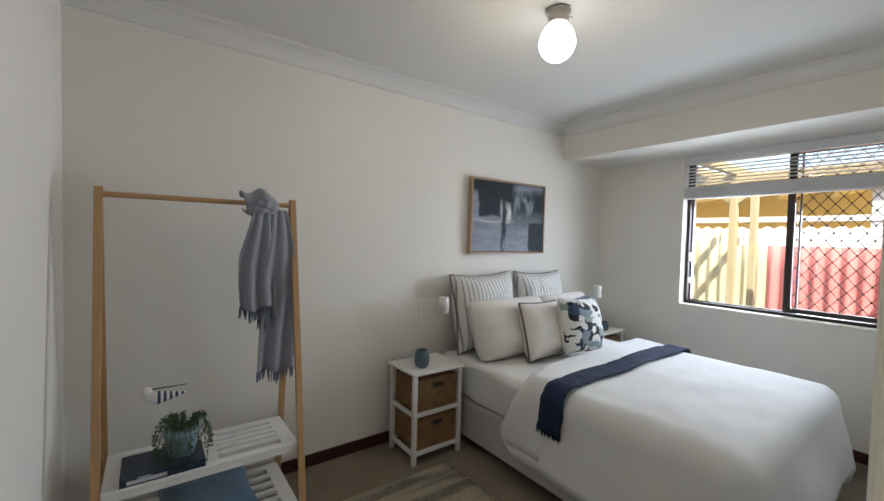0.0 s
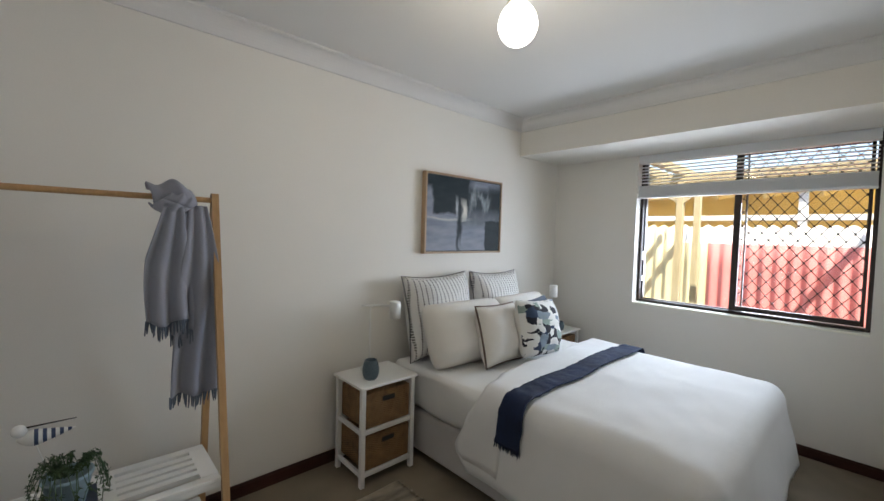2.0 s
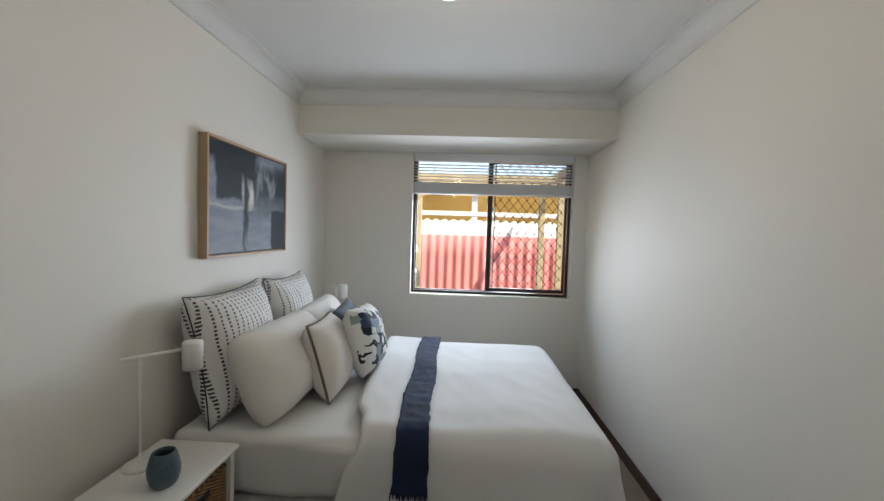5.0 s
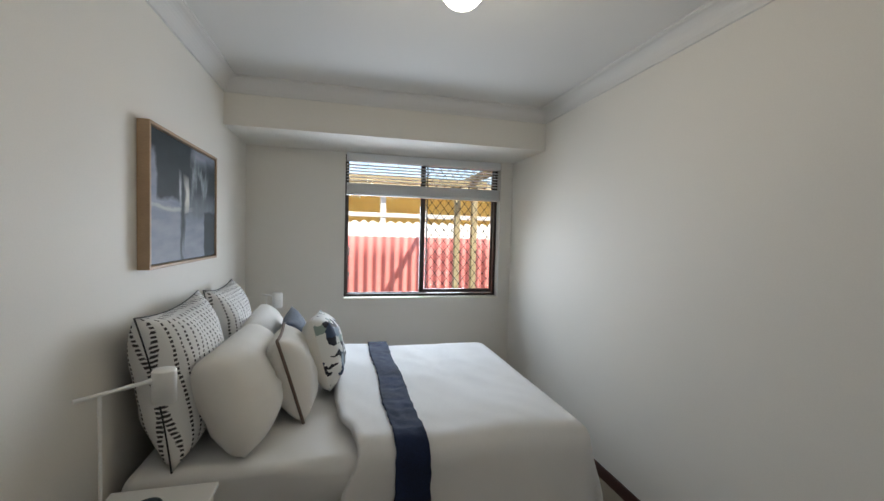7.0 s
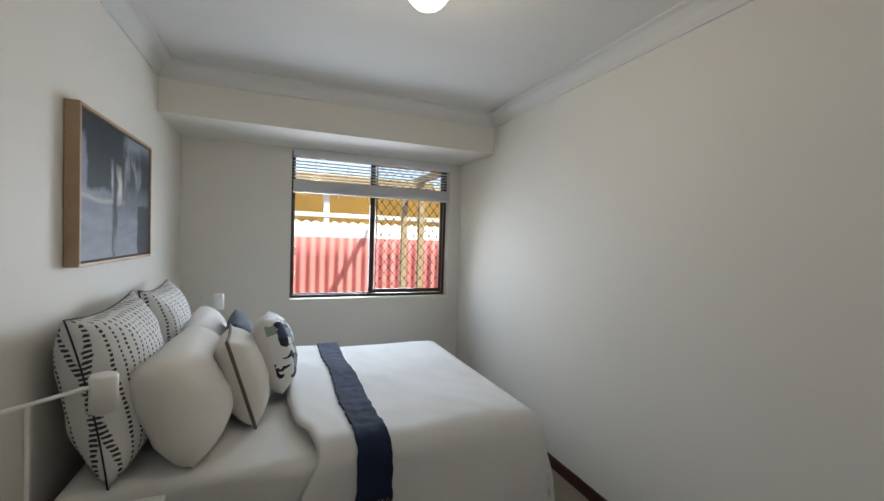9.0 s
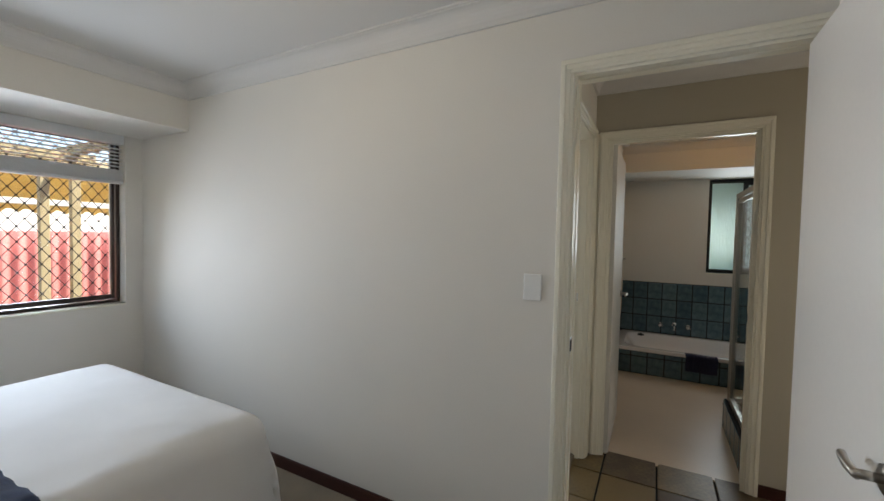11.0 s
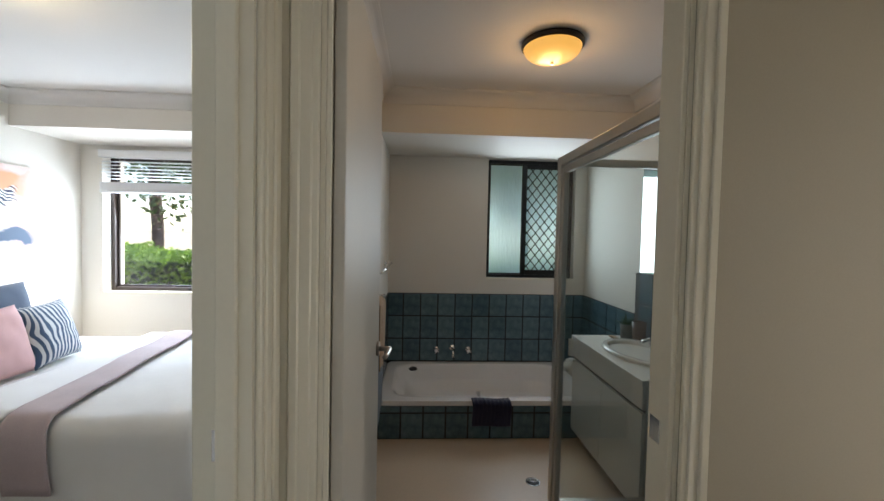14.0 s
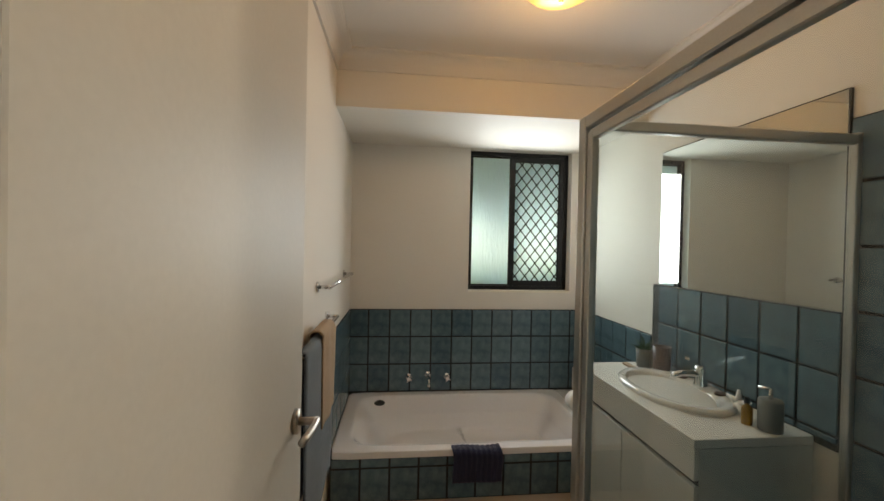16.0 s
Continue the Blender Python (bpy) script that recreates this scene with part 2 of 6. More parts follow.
def dotted():
    """White cotton with rows of small black stitches."""
    n = Nodes("stitched_cushion_cover", 0.9)
    wob = n.op('MULTIPLY', n.op('SUBTRACT', n.noise(60.0), 0.5), 0.009)
    fx = n.op('ABSOLUTE', n.op('SUBTRACT', n.op('FRACT', n.op('DIVIDE', n.op('ADD', n.x, wob), 0.031)), 0.5))
    fz = n.op('ABSOLUTE', n.op('SUBTRACT', n.op('FRACT', n.op('DIVIDE', n.op('ADD', n.z, wob), 0.0165)), 0.5))
    d = n.op('MAXIMUM', n.op('MULTIPLY', fx, 1.55), n.op('MULTIPLY', fz, 0.72))
    f = n.step(d, 0.235, 0.175)
    n.bump(n.op('ADD', f, n.noise(700.0)), 0.3, 0.002)
    return n.colour(n.mix(f, (0.72, 0.71, 0.69), (0.055, 0.05, 0.05)))


def geometric():
    """White cotton printed with navy, black, grey and sage shapes."""
    n = Nodes("printed_cushion_cover", 0.85)
    v = n.N.new("ShaderNodeTexVoronoi")
    v.distance = 'CHEBYCHEV'
    v.inputs["Scale"].default_value = 21.0
    v.inputs["Randomness"].default_value = 0.8
    mp = n.N.new("ShaderNodeMapping")
    mp.inputs["Scale"].default_value = (1.0, 0.02, 1.3)
    mixv = n.N.new("ShaderNodeMix")
    mixv.data_type = 'VECTOR'
    nz = n.N.new("ShaderNodeTexNoise")
    nz.inputs["Scale"].default_value = 9.0
    n.L.new(n.co, nz.inputs["Vector"])
    n.L.new(n.co, mp.inputs[0])
    mixv.inputs[0].default_value = 0.09
    n.L.new(mp.outputs[0], mixv.inputs["A"])
    n.L.new(nz.outputs["Color"], mixv.inputs["B"])
    n.L.new(mixv.outputs["Result"], v.inputs["Vector"])
    sp = n.N.new("ShaderNodeSeparateColor")
    n.L.new(v.outputs["Color"], sp.inputs[0])
    r = n.N.new("ShaderNodeValToRGB")
    r.color_ramp.interpolation = 'CONSTANT'
    els = r.color_ramp.elements
    els[0].position, els[0].color = 0.0, (0.72, 0.72, 0.70, 1)
    els[1].position, els[1].color = 0.48, (0.015, 0.016, 0.025, 1)
    for p, c in ((0.64, (0.03, 0.05, 0.10, 1)), (0.74, (0.72, 0.72, 0.70, 1)), (0.80, (0.20, 0.25, 0.30, 1)), (0.92, (0.25, 0.32, 0.29, 1))):
        e = els.new(p)
        e.color = c
    n.L.new(sp.outputs[0], r.inputs[0])
    n.bump(n.noise(600.0), 0.2, 0.002)
    return n.colour(n.mix(n.step(n.y, 0.002, -0.002), (0.70, 0.68, 0.64), r.outputs[0]))


def zebra():
    n = Nodes("striped_cushion_cover", 0.85)
    w = n.N.new("ShaderNodeTexWave")
    w.inputs["Scale"].default_value = 9.0
    w.inputs["Distortion"].default_value = 9.0
    w.inputs["Detail"].default_value = 1.0
    w.inputs["Detail Scale"].default_value = 0.7
    n.L.new(n.co, w.inputs["Vector"])
    f = n.step(w.outputs["Fac"], 0.45, 0.55)
    n.bump(n.noise(600.0), 0.2, 0.002)
    return n.colour(n.mix(f, (0.62, 0.64, 0.66), (0.05, 0.09, 0.16)))


def wicker():
    n = Nodes("woven_wicker", 0.6)
    warp = n.op('MULTIPLY', n.op('SUBTRACT', n.noise(30.0), 0.5), 1.6)
    a = n.op('SINE', n.op('ADD', n.op('MULTIPLY', n.z, 520.0), warp))
    b = n.op('SINE', n.op('ADD', n.op('MULTIPLY', n.op('ADD', n.x, n.y), 230.0), warp))
    h = n.op('MULTIPLY', a, b)
    f = n.step(n.op('ADD', n.op('MULTIPLY', h, 0.35), n.noise(24.0)), 0.2, 0.85)
    n.bump(h, 0.9, 0.004)
    return n.colour(n.mix(f, (0.11, 0.052, 0.018), (0.40, 0.22, 0.085)))


def jute():
    n = Nodes("jute_rug_weave", 0.95)
    w = n.op('ADD', n.x, n.op('MULTIPLY', n.op('SUBTRACT', n.noise(20.0), 0.5), 0.02))
    s = n.op('SINE', n.op('MULTIPLY', w, 95.0))
    k = n.op('SINE', n.op('MULTIPLY', n.y, 320.0))
    band = n.step(n.noise(9.0, 2.0, (1, 0.12, 1)), 0.5, 0.62)
    rib = n.op('SINE', n.op('MULTIPLY', w, 520.0))
    f = n.step(n.op('ADD', n.op('MULTIPLY', n.op('MULTIPLY', k, rib), 0.3), n.noise(60.0)), 0.2, 0.8)
    n.bump(n.op('ADD', n.op('MULTIPLY', k, rib), s), 1.0, 0.006)
    base = n.mix(f, (0.48, 0.40, 0.29), (0.74, 0.66, 0.52))
    return n.colour(n.mix(n.op('MULTIPLY', band, f), base, (0.05, 0.04, 0.035)))


def abstract_navy():
    """Abstract brushwork in charcoal, slate, grey and white on canvas."""
    n = Nodes("abstract_canvas", 0.55)
    u = n.op('ADD', n.y, n.op('MULTIPLY', n.op('SUBTRACT', n.noise(7.0, 5.0), 0.5), 0.10))
    v = n.op('ADD', n.z, n.op('MULTIPLY', n.op('SUBTRACT', n.noise(9.0, 5.0, (1, 0.6, 1.4)), 0.5), 0.07))
    g = n.step(n.noise(10.0, 6.0, (1, 0.5, 2.0)), 0.3, 0.7)
    c = n.mix(g, (0.17, 0.19, 0.24), (0.27, 0.29, 0.34))
    dark = n.mix(n.noise(18.0, 6.0, (1, 0.4, 1.5)), (0.006, 0.012, 0.016), (0.022, 0.035, 0.042))
    c = n.patch(c, u, v, -1.0, 0.40, 0.10, 0.30, n.mix(g, (0.10, 0.11, 0.14), (0.30, 0.31, 0.35)), 0.05)
    c = n.patch(c, u, v, -0.18, 0.35, 0.27, 0.13, n.mix(n.step(n.noise(8.0, 5.0, (1, 2.0, 1)), 0.48, 0.66), (0.03, 0.042, 0.05), (0.24, 0.27, 0.29)), 0.03)
    c = n.patch(c, u, v, -0.56, 0.42, 0.18, 0.14, dark, 0.008)
    c = n.patch(c, u, v, -0.60, 0.52, 0.24, 0.06, dark, 0.012)
    c = n.patch(c, u, v, -0.06, 0.40, 0.08, 0.10, dark, 0.03)
    c = n.patch(c, u, v, -0.22, 0.25, 0.19, 0.05, (0.13, 0.145, 0.17), 0.04)
    c = n.patch(c, u, v, -0.05, 0.12, 0.13, 0.125, dark, 0.006)
    c = n.patch(c, u, v, -0.62, 0.245, 0.18, 0.008, (0.42, 0.42, 0.42), 0.006)
    c = n.patch(c, u, v, -0.425, 0.31, 0.022, 0.055, (0.62, 0.60, 0.55), 0.012)
    c = n.patch(c, u, v, -0.50, 0.33, 0.012, 0.05, (0.40, 0.42, 0.44), 0.008)
    c = n.patch(c, u, v, -0.465, 0.22, 0.022, 0.12, dark, 0.012)
    c = n.patch(c, u, v, -0.475, 0.09, 0.009, 0.09, dark, 0.008)
    n.bump(n.noise(40.0, 5.0, (1, 0.5, 1.5)), 0.25, 0.003)
    n.b.inputs["Specular IOR Level"].default_value = 0.15
    return n.colour(c)


def abstract_pink():
    """Abstract brushwork in blush, orange and navy on canvas."""
    n = Nodes("blush_canvas", 0.6)
    u = n.op('ADD', n.x, n.op('MULTIPLY', n.op('SUBTRACT', n.noise(5.0, 3.0), 0.5), 0.22))
    v = n.op('ADD', n.z, n.op('MULTIPLY', n.op('SUBTRACT', n.noise(6.0, 3.0), 0.5), 0.18))
    c = n.mix(n.step(n.noise(4.0, 4.0), 0.4, 0.6), (0.72, 0.42, 0.36), (0.78, 0.62, 0.60))
    c = n.patch(c, u, v, 0.62, 0.52, 0.35, 0.10, (0.75, 0.36, 0.20), 0.02)
    c = n.patch(c, u, v, 0.45, 0.18, 0.35, 0.10, (0.78, 0.66, 0.66), 0.02)
    c = n.patch(c, u, v, 0.86, 0.13, 0.16, 0.05, (0.06, 0.10, 0.17), 0.012)
    c = n.patch(c, u, v, 0.40, 0.34, 0.10, 0.04, (0.08, 0.08, 0.12), 0.012)
    s = n.op('SINE', n.op('MULTIPLY', n.op('ADD', u, n.op('MULTIPLY', v, 1.4)), 150.0))
    c = n.patch(c, u, v, 0.80, 0.42, 0.12, 0.06, n.mix(n.step(s, -0.1, 0.1), (0.80, 0.78, 0.76), (0.04, 0.05, 0.09)), 0.01)
    n.bump(n.noise(40.0), 0.2, 0.003)
    return n.colour(c)


def glazed_tile():
    """Blue-green hand-glazed ceramic, each tile a little different."""
    n = Nodes("blue_green_glaze", 0.16)
    oi = n.N.new("ShaderNodeObjectInfo")
    r = oi.outputs["Random"]
    cloud = n.noise(16.0, 5.0)
    speck = n.noise(140.0, 3.0)
    f = n.step(n.op('ADD', n.op('MULTIPLY', cloud, 0.8), n.op('ADD', n.op('MULTIPLY', speck, 0.2), n.op('MULTIPLY', n.op('SUBTRACT', r, 0.5), 0.22))), 0.3, 0.75)
    n.bump(n.op('ADD', n.noise(22.0), n.op('MULTIPLY', speck, 0.15)), 0.25, 0.003)
    n.put(n.b.inputs["Roughness"], n.op('MULTIPLY_ADD', cloud, 0.25, 0.08))
    return n.colour(n.mix(f, (0.062, 0.112, 0.145), (0.15, 0.235, 0.27)))


def corrugated(name, lo, hi, split, dirt=0.12):
    """Painted cement sheet: lo below the height split, hi above it."""
    n = Nodes(name, 0.85)
    e = n.op('ADD', n.z, n.op('MULTIPLY', n.op('SUBTRACT', n.noise(12.0), 0.5), 0.012))
    f = n.step(e, split - 0.006, split + 0.006)
    d = n.step(n.noise(3.0, 5.0, (1, 1, 0.25)), 0.35, 0.75)
    lo2 = n.mix(d, lo, tuple(c * (1 - dirt * 2) for c in lo))
    hi2 = n.mix(d, hi, tuple(c * (1 - dirt) for c in hi))
    n.bump(n.noise(120.0), 0.2, 0.004)
    return n.colour(n.mix(f, lo2, hi2))


def leafy(name, c1, c2, through=0.5):
    """Leaves that let sunlight through."""
    n = Nodes(name, 0.5)
    col = n.mix(n.step(n.noise(5.0), 0.35, 0.65), c1, c2)
    n.colour(col)
    tr = n.N.new("ShaderNodeBsdfTranslucent")
    n.L.new(col, tr.inputs["Color"])
    mx = n.N.new("ShaderNodeMixShader")
    mx.inputs[0].default_value = through
    n.L.new(n.b.outputs[0], mx.inputs[1])
    n.L.new(tr.outputs[0], mx.inputs[2])
    n.L.new(mx.outputs[0], n.N["Material Output"].inputs[0])
    return n.m


STITCH, PRINT, ZEBRA, WICKER, JUTE = dotted(), geometric(), zebra(), wicker(), jute()
ART1, ART2, TILE = abstract_navy(), abstract_pink(), glazed_tile()
FENCE_R = corrugated("red_white_fence_paint", (0.74, 0.26, 0.24), (0.82, 0.80, 0.76), 1.505)
FENCE_C = corrugated("cream_fence_paint", (0.66, 0.58, 0.36), (0.68, 0.60, 0.39), 1.505)
FENCE_M = corrugated("cream_white_fence_paint", (0.66, 0.58, 0.36), (0.82, 0.80, 0.76), 1.505)
BAMBOO = mat("bamboo", (0.36, 0.20, 0.085), 0.42, scale=3, fine=50, bump=0.05, col2=(0.50, 0.30, 0.14), stretch=(2, 2, 0.15))
WHITEP = mat("white_lacquer", (0.78, 0.77, 0.74), 0.35, var=0.03, scale=5, fine=150, bump=0.03)
WHITEPL = mat("white_plastic", (0.86, 0.86, 0.84), 0.3, var=0.02, scale=8, fine=200, bump=0.0)
BLINDW = mat("white_blind_timber", (0.74, 0.75, 0.76), 0.4, var=0.03, scale=4, fine=120, bump=0.03)
OAK = mat("pale_oak_frame", (0.36, 0.24, 0.15), 0.5, scale=4, fine=70, bump=0.08, col2=(0.46, 0.32, 0.20), stretch=(1, 1, 4))
DARKLINE = mat("dark_canvas_edge", (0.02, 0.02, 0.022), 0.6, var=0.2)
CERAMIC = mat("white_ceramic", (0.80, 0.78, 0.76), 0.08, var=0.015, scale=3, fine=50, bump=0.0, coat=0.6)
ACRYL = mat("white_bath_enamel", (0.84, 0.81, 0.80), 0.12, var=0.02, scale=3, fine=60, bump=0.0, coat=0.5)
LAMIN = mat("pale_grey_laminate", (0.66, 0.67, 0.65), 0.28, var=0.03, scale=3, fine=90, bump=0.02)
VASEM = mat("blue_grey_glazed_pot", (0.045, 0.075, 0.095), 0.35, scale=14, fine=90, bump=0.25, col2=(0.09, 0.13, 0.155))
POTM = mat("pale_blue_pot", (0.26, 0.36, 0.42), 0.6, var=0.12, scale=12, fine=90, bump=0.15)
BOOKM = mat("navy_book_cover", (0.018, 0.03, 0.055), 0.4, var=0.3, scale=9, fine=90, bump=0.03)
PAPER = mat("book_paper", (0.62, 0.60, 0.55), 0.9, var=0.06, scale=9, fine=300, bump=0.2)
INK = mat("pale_print", (0.55, 0.56, 0.58), 0.7, var=0.05)
LEAFG = mat("dark_green_leaf", (0.035, 0.075, 0.028), 0.5, scale=30, fine=120, bump=0.1, col2=(0.075, 0.135, 0.05))
HEDGEG = leafy("hedge_leaf", (0.10, 0.22, 0.02), (0.24, 0.40, 0.06))
TREEG = leafy("tree_leaf", (0.03, 0.06, 0.02), (0.07, 0.12, 0.04), 0.4)
BARK = mat("bark", (0.07, 0.05, 0.04), 0.9, var=0.4, scale=8, fine=60, bump=0.8, dist=0.02, stretch=(1, 1, 0.3))
BIRDW = mat("white_painted_wood", (0.76, 0.75, 0.72), 0.5, var=0.04)
BIRDN = mat("navy_painted_wood", (0.03, 0.05, 0.11), 0.5, var=0.15)
WIRE = mat("dark_wire", (0.05, 0.045, 0.04), 0.5, metal=0.6)
TIMBER = mat("weathered_pine_post", (0.42, 0.35, 0.20), 0.85, scale=5, fine=50, bump=0.3, col2=(0.55, 0.47, 0.29), stretch=(1, 1, 0.2))
POLYROOF = leafy("translucent_roof_sheet", (0.85, 0.78, 0.60), (0.80, 0.72, 0.52), 0.75)
SOFFIT = mat("yellow_pine_rafter", (0.70, 0.53, 0.22), 0.7, scale=4, fine=50, bump=0.2, col2=(0.80, 0.64, 0.30), stretch=(1, 0.2, 1))
WHITEOUT = mat("white_outdoor_paint", (0.78, 0.77, 0.73), 0.6, var=0.06, scale=3, fine=60, bump=0.1)
ROOFT = mat("terracotta_roof", (0.36, 0.16, 0.10), 0.8, var=0.2, scale=5, fine=60, bump=0.3)
GRAVEL = mat("sandy_ground", (0.30, 0.25, 0.18), 0.95, var=0.25, scale=2, fine=80, bump=0.6, dist=0.01)
MIRROR = mat("mirror_silver", (0.86, 0.88, 0.87), 0.015, metal=1.0, var=0.0, bump=0.0)
# black for rubber and caps, and for the shade painted into holes and slots
BLACKP = mat("black_parts_and_dark_openings", (0.012, 0.012, 0.012), 0.5, var=0.2)
BROWNP = mat("brown_soap_bottle", (0.10, 0.06, 0.05), 0.35, var=0.2, scale=12)
STONE = mat("grey_stoneware", (0.22, 0.23, 0.22), 0.6, var=0.15, scale=14, fine=160, bump=0.2)
AMBER = mat("amber_bottle", (0.28, 0.15, 0.02), 0.2, var=0.1)
GLOBE_ON = glow("lit_opal_globe", (1.0, 0.98, 0.92), 1.6)
GLOBE_WARM = glow("lit_amber_bowl", (1.0, 0.50, 0.09), 0.26)
GLOBE_WARM2 = glow("lit_cream_bowl", (1.0, 0.80, 0.45), 0.7)

# helpers for building
origin = {}


def thing(name, x, y, z, label, category, group="", kind=""):
    e = new(name)
    e.empty_display_size = 0.1
    e.location = (x, y, z)
    origin[e.name] = Vector((x, y, z))
    return tagged(e, label, category, group, kind)


def finish(bm, name, material, smooth=False):
    me = bpy.data.meshes.new(name)
    bmesh.ops.recalc_face_normals(bm, faces=bm.faces)
    bm.to_mesh(me)
    bm.free()
    for mm in (material if isinstance(material, (list, tuple)) else [material]):
        me.materials.append(mm)
    if smooth:
        for p in me.polygons:
            p.use_smooth = True
    return me


def part(name, bm, material, parent, label="", smooth=False):
    """One mesh under a thing or a part; the bmesh is in world coordinates."""
    o = origin[parent.name]
    bmesh.ops.translate(bm, verts=bm.verts, vec=-o)
    ob = new(name, finish(bm, name, material, smooth))
    ob.parent = parent
    origin[ob.name] = o
    return tagged(ob, label)


def solid(name, bm, material, label="", category="", kind="structure", smooth=False, group=""):
    """A top-level mesh of its own, in world coordinates."""
    ob = new(name, finish(bm, name, material, smooth))
    origin[ob.name] = Vector((0, 0, 0))
    return tagged(ob, label, category, group, kind)


def single(name, bm, material, x, y, z, label, category, smooth=False, group=""):
    """A top-level thing of one mesh, with its origin at its base; the bmesh is in world coordinates."""
    bmesh.ops.translate(bm, verts=bm.verts, vec=(-x, -y, -z))
    ob = new(name, finish(bm, name, material, smooth))
    ob.location = (x, y, z)
    origin[ob.name] = Vector((x, y, z))
    return tagged(ob, label, category, group)


def box(x0, x1, y0, y1, z0, z1, bm=None, bev=0.0, seg=1):
    bm = bm or bmesh.new()
    m = Matrix.LocRotScale(((x0 + x1) / 2, (y0 + y1) / 2, (z0 + z1) / 2), None, (abs(x1 - x0), abs(y1 - y0), abs(z1 - z0)))
    g = bmesh.ops.create_cube(bm, size=1, matrix=m)
    if bev:
        es = list({e for v in g["verts"] for e in v.link_edges})
        bmesh.ops.bevel(bm, geom=es, offset=bev, segments=seg, affect='EDGES', profile=0.5)
    return bm


def rod(p, q, r, bm=None, seg=12, r2=None, caps=True):
    """A round bar from p to q."""
    bm = bm or bmesh.new()
    p, q = Vector(p), Vector(q)
    d = q - p
    m = Matrix.Translation((p + q) / 2) @ d.to_track_quat("Z", "Y").to_matrix().to_4x4()
    bmesh.ops.create_cone(bm, cap_ends=caps, segments=seg, radius1=r, radius2=r if r2 is None else r2, depth=d.length, matrix=m)
    return bm


def bar(p, q, w, h, bm=None, up=(0, 0, 1)):
    """A square bar from p to q, w across and h along up."""
    bm = bm or bmesh.new()
    p, q, up = Vector(p), Vector(q), Vector(up)
    d = (q - p).normalized()
    s = d.cross(up).normalized()
    u = s.cross(d).normalized()
    vs = []
    for c in (p, q):
        for a, b in ((-1, -1), (1, -1), (1, 1), (-1, 1)):
            vs.append(bm.verts.new(c + s * (a * w / 2) + u * (b * h / 2)))
    for f in ((0, 1, 2, 3), (7, 6, 5, 4), (0, 4, 5, 1), (1, 5, 6, 2), (2, 6, 7, 3), (3, 7, 4, 0)):
        bm.faces.new([vs[i] for i in f])
    return bm


def lathe(cx, cy, rings, bm=None, seg=24, sx=1.0, sy=1.0, close=True):
    """A turned shape: rings of (radius, z) from bottom to top."""
    bm = bm or bmesh.new()
    loops = []
    for r, z in rings:
        loops.append([bm.verts.new((cx + sx * r * math.cos(2 * math.pi * i / seg), cy + sy * r * math.sin(2 * math.pi * i / seg), z)) for i in range(seg)])
    for a, b in zip(loops, loops[1:]):
        for i in range(seg):
            bm.faces.new((a[i], a[(i + 1) % seg], b[(i + 1) % seg], b[i]))
    if close:
        bm.faces.new(loops[0][::-1])
        bm.faces.new(loops[-1])
    return bm


def tube(pts, r, bm=None, seg=8):
    """A bent round bar through points."""
    bm = bm or bmesh.new()
    pts = [Vector(p) for p in pts]
    loops = []
    ref = None
    for i, p in enumerate(pts):
        d = (pts[min(i + 1, len(pts) - 1)] - pts[max(i - 1, 0)]).normalized()
        if ref is None:
            ref = d.orthogonal().normalized()
        ref = (ref - d * ref.dot(d)).normalized()
        b = d.cross(ref)
        loops.append([bm.verts.new(p + (ref * math.cos(2 * math.pi * k / seg) + b * math.sin(2 * math.pi * k / seg)) * r) for k in range(seg)])
    for a, b in zip(loops, loops[1:]):
        for k in range(seg):
            bm.faces.new((a[k], a[(k + 1) % seg], b[(k + 1) % seg], b[k]))
    bm.faces.new(loops[0][::-1])
    bm.faces.new(loops[-1])
    return bm


def grid_sheet(fn, nu, nv, thick=0.0, bm=None):
    """A sheet of nu x nv cells through fn(u, v) -> point; thick: its back lies that far along the normal."""
    bm = bm or bmesh.new()
    P = [[Vector(fn(i / nu, j / nv)) for j in range(nv + 1)] for i in range(nu + 1)]
    top = [[bm.verts.new(p) for p in row] for row in P]
    for i in range(nu):
        for j in range(nv):
            bm.faces.new((top[i][j], top[i + 1][j], top[i + 1][j + 1], top[i][j + 1]))
    if thick:
        bot = []
        for i in range(nu + 1):
            row = []
            for j in range(nv + 1):
                a = P[min(i + 1, nu)][j] - P[max(i - 1, 0)][j]
                b = P[i][min(j + 1, nv)] - P[i][max(j - 1, 0)]
                n = a.cross(b)
                n = n.normalized() if n.length > 1e-9 else Vector((0, 0, 1))
                row.append(bm.verts.new(P[i][j] - n * thick))
            bot.append(row)
        for i in range(nu):
            for j in range(nv):
                bm.faces.new((bot[i][j], bot[i][j + 1], bot[i + 1][j + 1], bot[i + 1][j]))
        for i in range(nu):
            bm.faces.new((top[i][0], bot[i][0], bot[i + 1][0], top[i + 1][0]))
            bm.faces.new((top[i][nv], top[i + 1][nv], bot[i + 1][nv], bot[i][nv]))
        for j in range(nv):
            bm.faces.new((top[0][j], top[0][j + 1], bot[0][j + 1], bot[0][j]))
            bm.faces.new((top[nu][j], bot[nu][j], bot[nu][j + 1], top[nu][j + 1]))
    return bm


